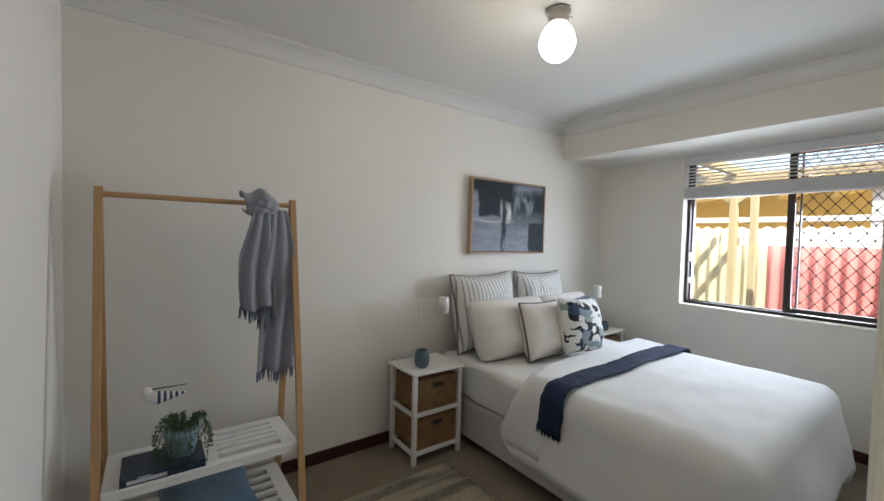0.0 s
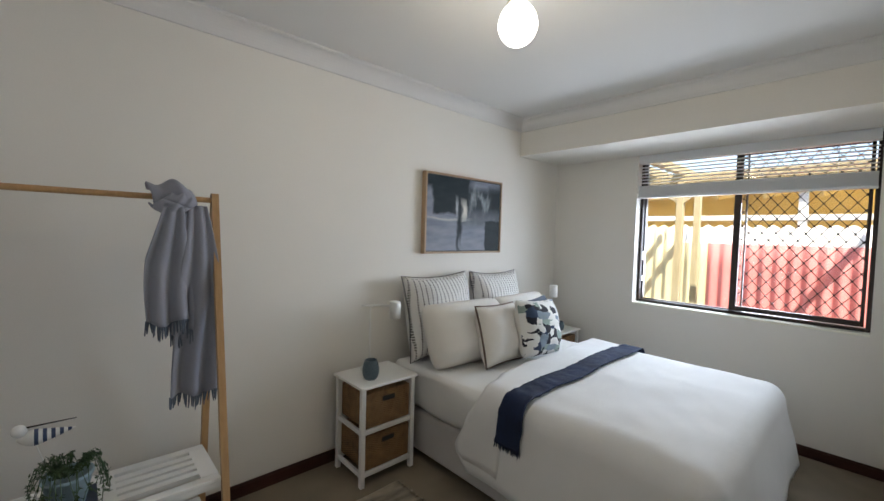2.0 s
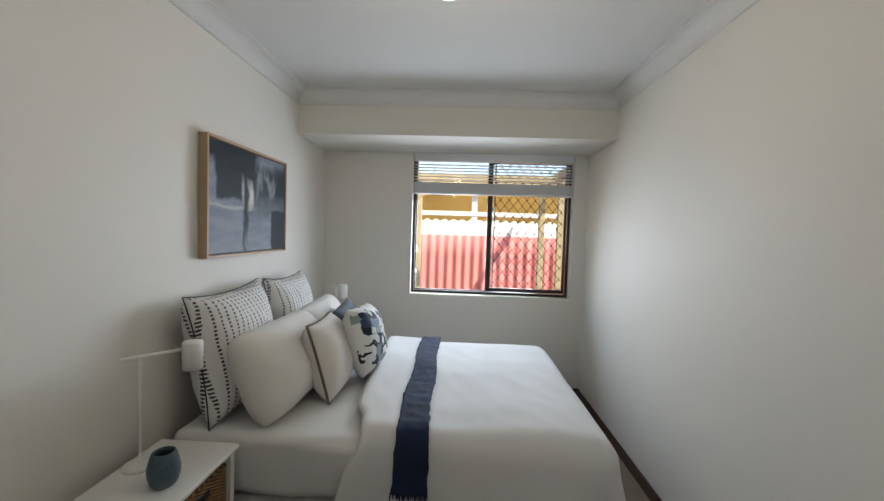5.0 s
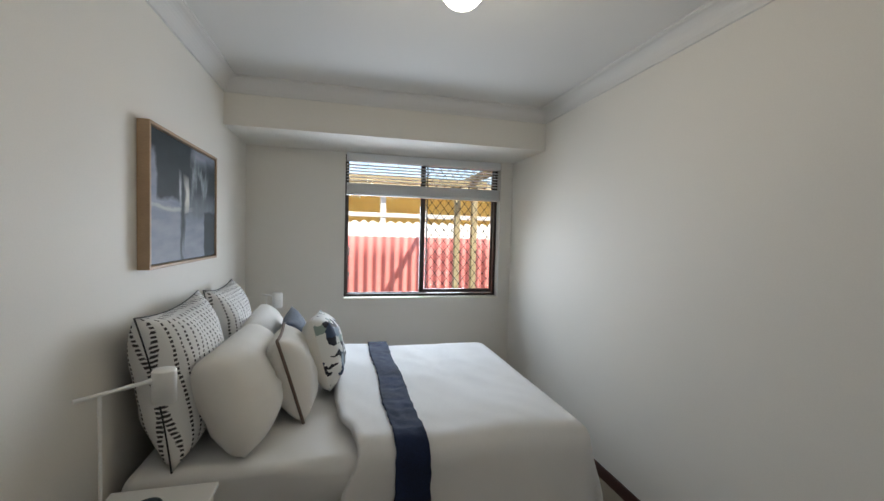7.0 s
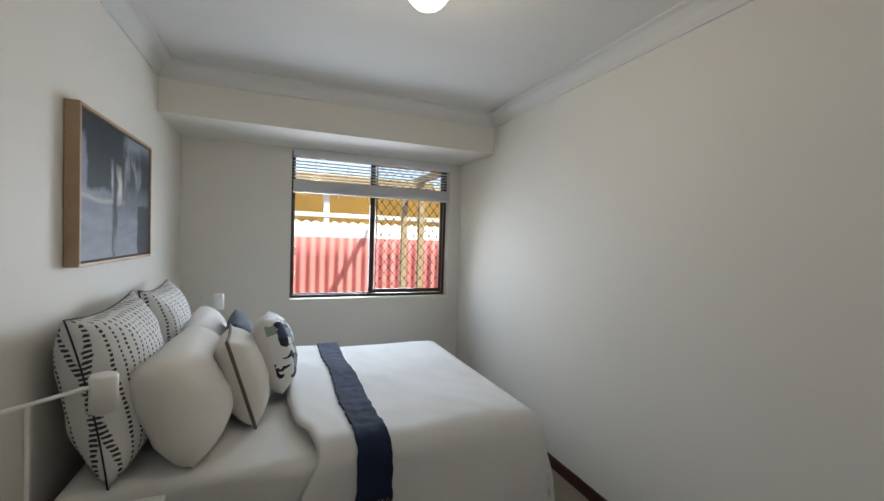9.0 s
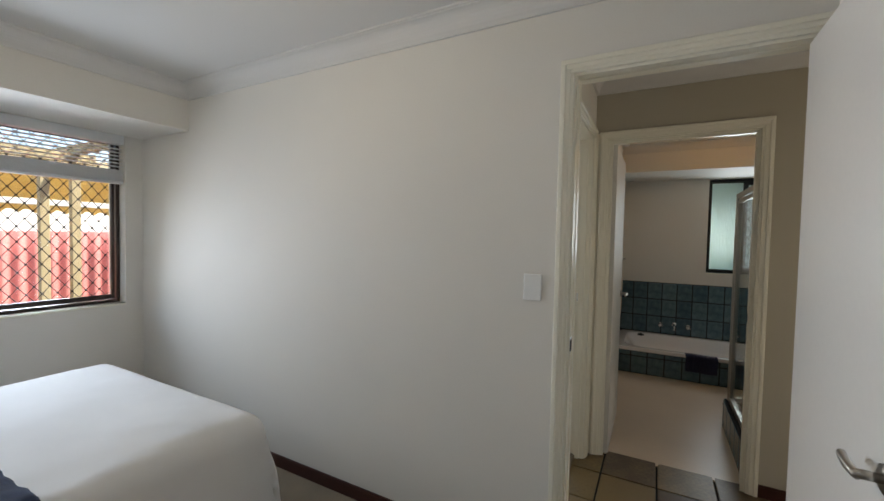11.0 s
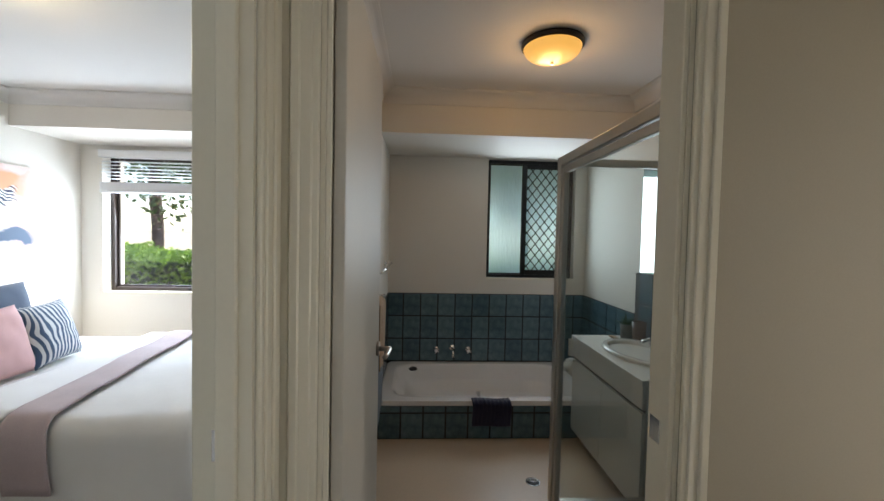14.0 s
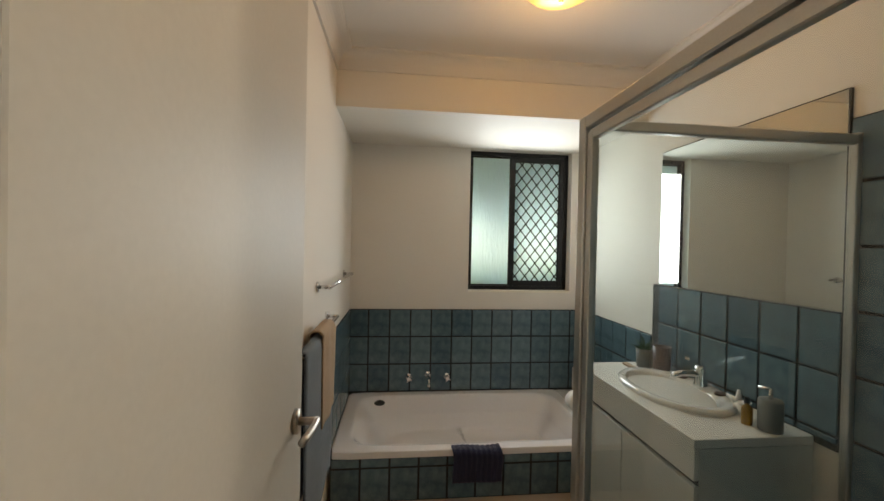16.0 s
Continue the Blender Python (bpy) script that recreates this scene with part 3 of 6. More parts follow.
def wall_y(name, x0, x1, y0, y1, z0, z1, holes, label, paint=WALL):
    """A wall that runs along y, between x0 and x1, with holes (ya, yb, za, zb)."""
    bm = bmesh.new()
    y = y0
    for ya, yb, za, zb in sorted(holes):
        box(x0, x1, y, ya, z0, z1, bm)
        if za > z0:
            box(x0, x1, ya, yb, z0, za, bm)
        if zb < z1:
            box(x0, x1, ya, yb, zb, z1, bm)
        y = yb
    box(x0, x1, y, y1, z0, z1, bm)
    return solid(name, bm, paint, label)


def wall_x(name, x0, x1, y0, y1, z0, z1, holes, label):
    """A wall that runs along x, between y0 and y1, with holes (xa, xb, za, zb)."""
    bm = bmesh.new()
    x = x0
    for xa, xb, za, zb in sorted(holes):
        box(x, xa, y0, y1, z0, z1, bm)
        if za > z0:
            box(xa, xb, y0, y1, z0, za, bm)
        if zb < z1:
            box(xa, xb, y0, y1, zb, z1, bm)
        x = xb
    box(x, x1, y0, y1, z0, z1, bm)
    return solid(name, bm, WALL, label)


# the plan: bedroom x 0..2.255, y -3.9..0; hall x 2.355..3.416; bathroom x 3.516..6.23, y -4.9..-3.08; second bedroom north of both
RX, HX, BX, EX = 2.255, 3.416, 3.516, 6.23
CZ, CZ2 = 2.36, 2.40
FZ = -0.03
W1 = (0.762, 2.142, 0.842, 2.062)
WB = (-4.79, -3.975, 1.018, 2.112)
W2 = (-1.97, -0.60, 0.845, 2.06)
D1 = (-3.880, -3.150)
DB = (-3.938, -3.166)
D2 = (2.47, 3.315)
DT = 2.020
DTB = 2.014

solid("floor_bedroom", box(-0.1, 2.30, -4.0, 0.0, -0.12, 0.0), CARPET, "brown short-pile bedroom carpet")
solid("floor_hall", box(2.30, 3.466, -5.6, -3.03, -0.14, FZ - 0.008), GROUTD, "brown slate hall floor with dark joints")
solid("floor_bathroom", box(3.466, EX, -5.0, -3.08, -0.14, FZ), VINYL, "cream bathroom floor")
solid("floor_second_bedroom", box(2.355, EX, -3.03, -0.42, -0.12, -0.01), CARPET, "grey-brown second bedroom carpet")

wall_y("wall_west", -0.1, 0.0, -4.0, 0.25, -0.1, 2.5, [], "warm white painted bedroom wall behind the bed head")
wall_x("wall_north", 0.0, 2.355, 0.0, 0.25, -0.1, 2.5, [W1], "white painted outer wall with the bedroom window")
wall_y("wall_bedroom_east", RX, 2.355, -5.6, 0.0, -0.1, 2.5, [(D1[0], D1[1], -0.1, DT)], "white painted wall with the bedroom doorway")
wall_x("wall_south", 0.0, RX, -4.0, -3.9, -0.1, 2.5, [], "white painted south bedroom wall")
wall_x("wall_hall_north", 2.355, EX, -3.08, -2.98, -0.1, 2.5, [(D2[0], D2[1], -0.1, DT)], "white wall between second bedroom, hall and bathroom")
wall_y("wall_bathroom_west", HX, BX, -5.6, -3.08, -0.15, 2.5, [(DB[0], DB[1], -0.15, DTB)], "greige painted hall wall with the bathroom doorway", HALLW)
wall_x("wall_bathroom_south", BX, EX, -5.0, -4.9, -0.1, 2.5, [], "white painted bathroom wall behind the vanity")
wall_y("wall_east", EX, 6.48, -5.0, -0.32, -0.1, 2.5, [WB, W2], "white painted outer wall with bathroom and bedroom windows")
wall_x("wall_second_bedroom_north", 2.355, EX, -0.42, -0.32, -0.1, 2.5, [], "white painted second bedroom wall")
# the opening is made up, out of view, so extra light reaches the hall
wall_x("wall_hall_south", 2.355, HX, -5.7, -5.6, -0.1, 2.5, [(2.42, 2.66, -0.1, 2.05)], "painted end wall of the hall with an opening added for fill light")

solid("ceiling_bedroom", box(0, RX, -3.9, 0.0, CZ, CZ + 0.1), CEIL, "white plasterboard bedroom ceiling")
solid("ceiling_hall", box(2.355, HX, -5.6, -3.08, CZ2, CZ2 + 0.1), CEIL, "white hall ceiling")
solid("ceiling_bathroom", box(BX, EX, -4.9, -3.08, CZ2, CZ2 + 0.1), CEIL, "white bathroom ceiling")
solid("ceiling_second_bedroom", box(2.355, EX, -2.98, -0.42, CZ, CZ + 0.1), CEIL, "white second bedroom ceiling")
solid("bulkhead_bedroom", box(0, RX, -0.603, 0.0, 2.066, CZ), WALL, "white boxed bulkhead over the bedroom window")
solid("bulkhead_bathroom", box(5.43, EX, -4.9, -3.08, 2.113, CZ2), WALL, "cream boxed bulkhead over the bath")
solid("bulkhead_second_bedroom", box(5.63, EX, -2.98, -0.42, 2.12, CZ), WALL, "white boxed bulkhead over the second bedroom window")
# added slab out of view: stops the sun from reaching the bathroom window
solid("bathroom_sun_block", box(6.50, 8.35, -6.1, -3.0, 2.52, 2.60), BRONZE, "unseen flat slab added to keep sun off the bathroom window")
# unseen slab over all rooms, sized to block sun and sky
solid("roof", box(-0.55, 6.50, -6.1, 0.70, 2.52, 2.62), BRONZE, "unseen flat dark roof slab with eaves, added to keep sun and sky out")


def cornice(name, x0, x1, y0, y1, zc, size=0.09):
    """A coved cornice round a room."""
    prof = [(0.0, size), (0.012, size), (0.014, size * 0.9)]
    for k in range(1, 7):
        a = math.pi / 2 * k / 7
        prof.append((0.014 + (size - 0.028) * (1 - math.cos(a)), size * 0.9 - (size * 0.9 - 0.014) * math.sin(a)))
    prof += [(size * 0.9, 0.014), (size * 0.9, 0.011), (size, 0.010), (size, 0.0)]
    bm = bmesh.new()
    loops = []
    for d, dz in prof:
        loops.append([bm.verts.new(p) for p in ((x0 + d, y0 + d, zc - dz), (x1 - d, y0 + d, zc - dz), (x1 - d, y1 - d, zc - dz), (x0 + d, y1 - d, zc - dz))])
    for a, b in zip(loops, loops[1:]):
        for i in range(4):
            bm.faces.new((a[i], a[(i + 1) % 4], b[(i + 1) % 4], b[i]))
    return solid(name, bm, CEIL, "white coved plaster cornice")


cornice("trim_cornice_bedroom", 0, RX, -3.9, -0.603, CZ)
cornice("trim_cornice_bathroom", BX, 5.43, -4.9, -3.08, CZ2)
cornice("trim_cornice_hall", 2.355, HX, -5.6, -3.08, CZ2)
cornice("trim_cornice_second_bedroom", 2.355, 5.63, -2.98, -0.42, CZ)


def skirting(name, *runs):
    """Runs of (x0, x1, y0, y1, z0): boards 70 mm high with a rounded top edge."""
    bm = bmesh.new()
    for x0, x1, y0, y1, z0 in runs:
        box(x0, x1, y0, y1, z0, z0 + 0.058, bm)
        dx, dy = x1 - x0, y1 - y0
        if dx < dy:
            box(x0 + 0.002, x1 - 0.003, y0, y1, z0 + 0.058, z0 + 0.068, bm)
        else:
            box(x0, x1, y0 + 0.002, y1 - 0.003, z0 + 0.058, z0 + 0.068, bm)
    return solid(name, bm, JARRAH, "dark red-brown varnished timber skirting")


skirting("baseboard_bedroom", (0, 0.014, -3.9, 0, 0), (0.014, RX - 0.014, -0.014, 0, 0), (RX - 0.014, RX, -3.10, 0, 0), (0.014, RX - 0.014, -3.9, -3.886, 0))
skirting("baseboard_hall", (HX - 0.014, HX, -5.6, -3.995, FZ), (2.355, 2.369, -5.6, -3.96, FZ))
skirting("baseboard_second_bedroom", (EX - 0.014, EX, -2.98, -0.42, -0.01), (2.36, EX - 0.014, -0.434, -0.42, -0.01))

# windows, doors and their trim
def diamond_grille(name, parent, plane, at, a0, a1, z0, z1, pitch_a, pitch_z, material, r=0.0040):
    """Crimped diamond security mesh in the plane x = at or y = at, from a0 to a1 and z0 to z1."""
    bm = bmesh.new()
    n = int((a1 - a0) / pitch_a + (z1 - z0) / pitch_z) + 2
    k = pitch_z / pitch_a

    def pt(a, z):
        return (at, a, z) if plane == 'x' else (a, at, z)
    for i in range(-n, n):
        for sgn in (1, -1):
            lo, hi = a0, a1
            off = i * pitch_a + a0
            za = (lo - off) * k * sgn + z0
            zb = (hi - off) * k * sgn + z0
            pa, pb = (lo, za), (hi, zb)
            if pa[1] > pb[1]:
                pa, pb = pb, pa
            if pb[1] <= z0 or pa[1] >= z1:
                continue
            if pa[1] < z0:
                f = (z0 - pa[1]) / (pb[1] - pa[1])
                pa = (pa[0] + (pb[0] - pa[0]) * f, z0)
            if pb[1] > z1:
                f = (z1 - pa[1]) / (pb[1] - pa[1])
                pb = (pa[0] + (pb[0] - pa[0]) * f, z1)
            if abs(pa[1] - pb[1]) < 0.01:
                continue
            rod(pt(*pa), pt(*pb), r, bm, 4, caps=False)
    j = 0
    z = z0 + pitch_z / 2
    while z < z1:
        a = a0 + (pitch_a / 2 if j % 2 == 0 else 0)
        while a < a1:
            if plane == 'x':
                box(at - 0.004, at + 0.004, a - 0.008, a + 0.008, z - 0.009, z + 0.009, bm)
            else:
                box(a - 0.006, a + 0.006, at - 0.004, at + 0.004, z - 0.008, z + 0.008, bm)
            a += pitch_a
        z += pitch_z / 2
        j += 1
    return part(name, bm, material, parent, "black diamond security mesh")


def bars(parent, name, material, plane, at, dep, a0, a1, z0, z1, w, label=""):
    """Four bars round a rectangle."""
    def bx(p, q, r, s, bm):
        if plane == 'x':
            return box(at, at + dep, p, q, r, s, bm, 0.003)
        return box(p, q, at, at + dep, r, s, bm, 0.003)
    bm = bmesh.new()
    bx(a0, a0 + w, z0, z1, bm)
    bx(a1 - w, a1, z0, z1, bm)
    bx(a0 + w, a1 - w, z0, z0 + w, bm)
    bx(a0 + w, a1 - w, z1 - w, z1, bm)
    return part(name, bm, material, parent, label)


def pane(parent, plane, at, a0, a1, z0, z1, material, label):
    bm = box(at - 0.002, at + 0.002, a0, a1, z0, z1) if plane == 'x' else box(a0, a1, at - 0.002, at + 0.002, z0, z1)
    p = part("pane", bm, material, parent, label)
    p.visible_shadow = False
    return p


# bedroom window: brown aluminium slider, fixed light and meshed sash
x0, x1, z0, z1 = W1
win = thing("window_1", (x0 + x1) / 2, 0.1, z0, "dark brown aluminium sliding window with diamond mesh", "window", kind="structure")
bars(win, "window_frame", BRONZE, 'y', 0.085, 0.07, x0, x1, z0 + 0.001, z1, 0.022)
xm = 1.462
bars(win, "fixed_sash", BRONZE, 'y', 0.125, 0.022, x0 + 0.021, xm + 0.03, z0 + 0.021, z1 - 0.021, 0.010)
bm = bmesh.new()
box(xm - 0.042, xm, 0.092, 0.120, z0 + 0.03, z1 - 0.03, bm, 0.003)
box(x1 - 0.048, x1 - 0.030, 0.092, 0.120, z0 + 0.03, z1 - 0.03, bm, 0.003)
box(xm, x1 - 0.048, 0.092, 0.120, z0 + 0.03, z0 + 0.062, bm, 0.003)
box(xm, x1 - 0.048, 0.092, 0.120, z1 - 0.062, z1 - 0.03, bm, 0.003)
part("sliding_sash", bm, BRONZE, win)
pane(win, 'y', 0.136, x0 + 0.028, xm + 0.01, z0 + 0.028, z1 - 0.028, CLEAR, "clear window pane")
pane(win, 'y', 0.106, xm - 0.01, x1 - 0.04, z0 + 0.05, z1 - 0.05, CLEAR, "clear window pane")
diamond_grille("security_mesh", win, 'y', 0.170, xm + 0.0, x1 - 0.04, z0 + 0.05, z1 - 0.04, 0.078, 0.100, BLACKAL, 0.0025)
part("latch", box(x0 + 0.032, x0 + 0.044, 0.07, 0.09, 1.20, 1.27, None, 0.002), CHROME, win, "small chrome latch")
part("latch", box(x0 + 0.032, x0 + 0.044, 0.07, 0.09, 1.02, 1.06, None, 0.002), CHROME, win, "small chrome latch")
part("window_sill", box(x0, x1, -0.004, 0.085, z0 - 0.012, z0 + 0.002, None, 0.002), GLOSSW, win, "white painted sill")

# bathroom window
y0, y1, z0, z1 = WB
wb = thing("window_2", EX + 0.1, (y0 + y1) / 2, z0, "black aluminium bathroom window with rain-textured glass", "window", kind="structure")
bars(wb, "window_frame", BLACKAL, 'x', EX + 0.07, 0.06, y0, y1, z0 + 0.001, z1, 0.03)
ym = -4.36
bars(wb, "fixed_sash", BLACKAL, 'x', EX + 0.10, 0.02, ym - 0.03, y1 - 0.028, z0 + 0.03, z1 - 0.03, 0.012)
bars(wb, "sliding_sash", BLACKAL, 'x', EX + 0.074, 0.024, y0 + 0.03, ym + 0.05, z0 + 0.03, z1 - 0.03, 0.045)
pane(wb, 'x', EX + 0.110, ym - 0.01, y1 - 0.04, z0 + 0.04, z1 - 0.04, OBSCURE, "rain-textured obscure pane")
pane(wb, 'x', EX + 0.086, y0 + 0.07, ym + 0.01, z0 + 0.07, z1 - 0.07, OBSCURE, "rain-textured obscure pane")
diamond_grille("security_mesh", wb, 'x', EX + 0.062, y0 + 0.06, ym + 0.01, z0 + 0.06, z1 - 0.06, 0.082, 0.104, BLACKAL, 0.0045)
part("window_sill", box(EX - 0.004, EX + 0.07, y0, y1, z0 - 0.012, z0 + 0.002, None, 0.002), GLOSSW, wb, "white painted sill")

# second bedroom window
y0, y1, z0, z1 = W2
w2 = thing("window_3", EX + 0.1, (y0 + y1) / 2, z0, "brown aluminium sliding window over the hedge", "window", kind="structure")
bars(w2, "window_frame", BRONZE, 'x', EX + 0.09, 0.06, y0, y1, z0 + 0.001, z1, 0.032)
ym = -1.34
bars(w2, "fixed_sash", BRONZE, 'x', EX + 0.125, 0.02, ym - 0.03, y1 - 0.03, z0 + 0.03, z1 - 0.03, 0.02)
bars(w2, "sliding_sash", BRONZE, 'x', EX + 0.095, 0.025, y0 + 0.03, ym + 0.035, z0 + 0.03, z1 - 0.03, 0.04)
pane(w2, 'x', EX + 0.135, ym, y1 - 0.05, z0 + 0.05, z1 - 0.05, CLEAR, "clear window pane")
pane(w2, 'x', EX + 0.108, y0 + 0.07, ym, z0 + 0.07, z1 - 0.07, CLEAR, "clear window pane")
diamond_grille("security_mesh", w2, 'x', EX + 0.165, y0 + 0.05, ym, z0 + 0.05, z1 - 0.05, 0.072, 0.094, BLACKAL)
part("window_sill", box(EX - 0.004, EX + 0.09, y0, y1, z0 - 0.012, z0 + 0.002, None, 0.002), GLOSSW, w2, "white painted sill")


def blind(x0, x1, plane, at, zt, zs, zb, count, label):
    """A venetian blind drawn part-way up: rail, open slats, and a stack on the bottom rail."""
    def bx(p, q, d0, d1, r, s, bm=None, bev=0.0):
        if plane == 'y':
            return box(p, q, at + d0, at + d1, r, s, bm, bev)
        return box(at + d0, at + d1, p, q, r, s, bm, bev)
    cx, cy = ((x0 + x1) / 2, at) if plane == 'y' else (at, (x0 + x1) / 2)
    t = thing("venetian_blind", cx, cy, zb, label, "blind")
    part("head_rail", bx(x0, x1, -0.012, 0.05, zt - 0.066, zt, None, 0.003), BLINDW, t, "white timber pelmet")
    step = (zt - 0.07 - zs) / (count + 1)
    for i in range(count):
        z = zs + step * (i + 1)
        part("slat", bx(x0 + 0.004, x1 - 0.004, 0.0, 0.048, z - 0.0015, z + 0.0015), BLINDW, t)
    n = 15
    for i in range(n):
        z = zb + 0.022 + (zs - zb - 0.024) * i / (n - 1)
        o = 0.002 * math.sin(i * 2.3)
        part("slat", bx(x0 + 0.004, x1 - 0.004, 0.0 + o, 0.048 + o, z - 0.0019, z + 0.0019), BLINDW, t)
    part("bottom_rail", bx(x0 + 0.002, x1 - 0.002, -0.003, 0.052, zb, zb + 0.018, None, 0.003), BLINDW, t)
    for f in (0.13, 0.32, 0.60, 0.87):
        a = x0 + (x1 - x0) * f
        for d in (-0.004, 0.050):
            p, q = ((a, at + d, zb + 0.01), (a, at + d, zt - 0.05)) if plane == 'y' else ((at + d, a, zb + 0.01), (at + d, a, zt - 0.05))
            part("cord", rod(p, q, 0.0012, None, 5), BLINDW, t)
    return t


blind(0.770, 2.134, 'y', 0.004, 2.063, 1.815, 1.715, 6, "white timber venetian blind drawn up over the window")
blind(-1.965, -0.605, 'x', EX - 0.045, 2.075, 1.80, 1.71, 6, "white timber venetian blind drawn up over the hedge window")


# door frames: lined jambs with stepped mouldings
def mould(bm, plane, face, out, a0, a1, zt, w=0.068):
    """A stepped architrave round an opening a0..a1 up to zt, on the wall face, pointing out (+1 or -1)."""
    steps = ((0.0, w, 0.011), (0.013, w - 0.0015, 0.016), (w - 0.022, w - 0.003, 0.022))
    for s0, s1, d in steps:
        for lo, hi in ((a0 - s1, a0 - s0), (a1 + s0, a1 + s1)):
            if plane == 'x':
                box(min(face, face + out * d), max(face, face + out * d), lo, hi, -0.03, zt + s0, bm, 0.0025)
            else:
                box(lo, hi, min(face, face + out * d), max(face, face + out * d), -0.03, zt + s0, bm, 0.0025)
        if plane == 'x':
            box(min(face, face + out * d), max(face, face + out * d), a0 - s1, a1 + s1, zt + s0, zt + s1, bm, 0.0025)
        else:
            box(a0 - s1, a1 + s1, min(face, face + out * d), max(face, face + out * d), zt + s0, zt + s1, bm, 0.0025)


def jamb(bm, plane, f0, f1, a0, a1, zt, stop, sw=0.035, sd=0.012):
    t = 0.010
    for lo, hi in ((a0, a0 + t), (a1 - t, a1)):
        if plane == 'x':
            box(f0 + 0.001, f1 - 0.001, lo, hi, -0.03, zt - t, bm)
        else:
            box(lo, hi, f0 + 0.001, f1 - 0.001, -0.03, zt - t, bm)
    if plane == 'x':
        box(f0 + 0.001, f1 - 0.001, a0, a1, zt - t, zt, bm)
        box(stop, stop + sw, a0 + t, a0 + t + sd, -0.03, zt - t, bm, 0.002)
        box(stop, stop + sw, a1 - t - sd, a1 - t, -0.03, zt - t, bm, 0.002)
        box(stop, stop + sw, a0 + t, a1 - t, zt - t - sd, zt - t, bm, 0.002)
    else:
        box(a0, a1, f0 + 0.001, f1 - 0.001, zt - t, zt, bm)
        box(a0 + t, a0 + t + sd, stop, stop + sw, -0.03, zt - t, bm, 0.002)
        box(a1 - t - sd, a1 - t, stop, stop + sw, -0.03, zt - t, bm, 0.002)


for nm, plane, f0, f1, a0, a1, stop, outs in (
        ("trim_bedroom_doorway", 'x', RX, 2.355, D1[0], D1[1], RX + 0.045, ((RX, -1, None),)),
        ("trim_bathroom_doorway", 'x', HX, BX, DB[0], DB[1], HX + 0.002, ((HX, -1, None), (BX, 1, None))),
        ("trim_second_bedroom_doorway", 'y', -3.08, -2.98, D2[0], D2[1], -3.055, ((-3.08, -1, None), (-2.98, 1, None)))):
    bm = bmesh.new()
    top = DTB if nm == "trim_bathroom_doorway" else DT
    jamb(bm, plane, f0, f1, a0, a1, top, stop, 0.010 if nm == "trim_bathroom_doorway" else 0.035, 0.004 if nm == "trim_bedroom_doorway" else 0.012)
    for face, out, _ in outs:
        mould(bm, plane, face, out, a0, a1, top, 0.052 if nm == "trim_bedroom_doorway" else 0.058)
    solid(nm, bm, GLOSSW, "cream gloss door frame with stepped mouldings")

bm = box(HX - 0.014, HX, DB[1] + 0.058, -3.080, -0.03, DTB + 0.05, None, 0.002)
box(D2[1] + 0.058, HX - 0.014, -3.094, -3.080, -0.03, DTB + 0.05, bm, 0.002)
solid("trim_hall_corner", bm, GLOSSW, "cream gloss corner strip between two door frames")


def strike(x0, x1, y0, y1, z):
    t = thing("strike_plate", (x0 + x1) / 2, (y0 + y1) / 2, z - 0.028, "small brass strike plate let into the door jamb", "hardware")
    part("plate", box(x0, x1, y0, y1, z - 0.028, z + 0.028, None, 0.0008), CHROME, t)
    dx, dy = x1 - x0, y1 - y0
    # no hole is cut: a black block on the plate is its shade
    if dx > dy:
        part("keeper_hole_shade", box(x0 + dx * 0.2, x1 - dx * 0.25, y0 - 0.0012, y0 - 0.0002, z - 0.017, z + 0.017), BLACKP, t)
    else:
        part("keeper_hole_shade", box(x0 - 0.0012, x0 - 0.0002, y0 + dy * 0.2, y1 - dy * 0.25, z - 0.017, z + 0.017), BLACKP, t)


strike(2.262, 2.300, D1[1] - 0.0125, D1[1] - 0.010, 0.965)
strike(D2[1] - 0.0125, D2[1] - 0.010, -3.05, -3.01, 1.012)
strike(BX - 0.05, BX - 0.012, DB[0] + 0.010, DB[0] + 0.0125, 0.95)


def lever(parent, x, y, z, dy, dx):
    """A round-rose lever handle on the face at y, standing out along dy, lever towards dx."""
    r = part("handle_rose", rod((x, y, z), (x, y + dy * 0.010, z), 0.027, None, 24), SATIN, parent, "round satin nickel rose", True)
    part("handle_neck", rod((x, y + dy * 0.010, z), (x, y + dy * 0.05, z), 0.009, None, 14), SATIN, parent, "", True)
    pts = [(x - dx * 0.008, y + dy * 0.046, z)] + [(x + dx * 0.095 * k / 6, y + dy * (0.048 - 0.010 * (k / 6) ** 2), z - 0.004 * k / 6) for k in range(7)]
    part("lever", tube(pts, 0.0085, None, 10), SATIN, parent, "satin nickel lever", True)
    return r


d = thing("door_1", 2.26, -3.86, 0.012, "open plain white bedroom door with a lever handle", "door", kind="structure")
part("door_leaf", box(1.552, 2.270, -3.876, -3.841, 0.012, 1.998, None, 0.002), DOORW, d)
lever(d, 1.655, -3.841, 0.96, 1, 1)
d.rotation_euler = (0, 0, radians(-0.5))
d = thing("door_2", 3.47, -3.19, -0.018, "open plain cream bathroom door with a lever handle", "door", kind="structure")
part("door_leaf", box(3.436, 4.160, -3.2135, -3.1880, -0.018, 1.992, None, 0.002), SATINW, d)
lever(d, 4.095, -3.2135, 0.962, -1, -1)
for z in (0.25, 1.75):
    part("hinge", rod((3.522, -3.170, z - 0.045), (3.522, -3.170, z + 0.045), 0.006, None, 10), SATIN, d)
part("latch_plate", box(4.160, 4.1615, -3.207, -3.186, 0.925, 0.995), SATIN, d)

sw = thing("light_switch", RX, -3.010, 1.130, "white plastic light switch plate on the wall", "light switch")
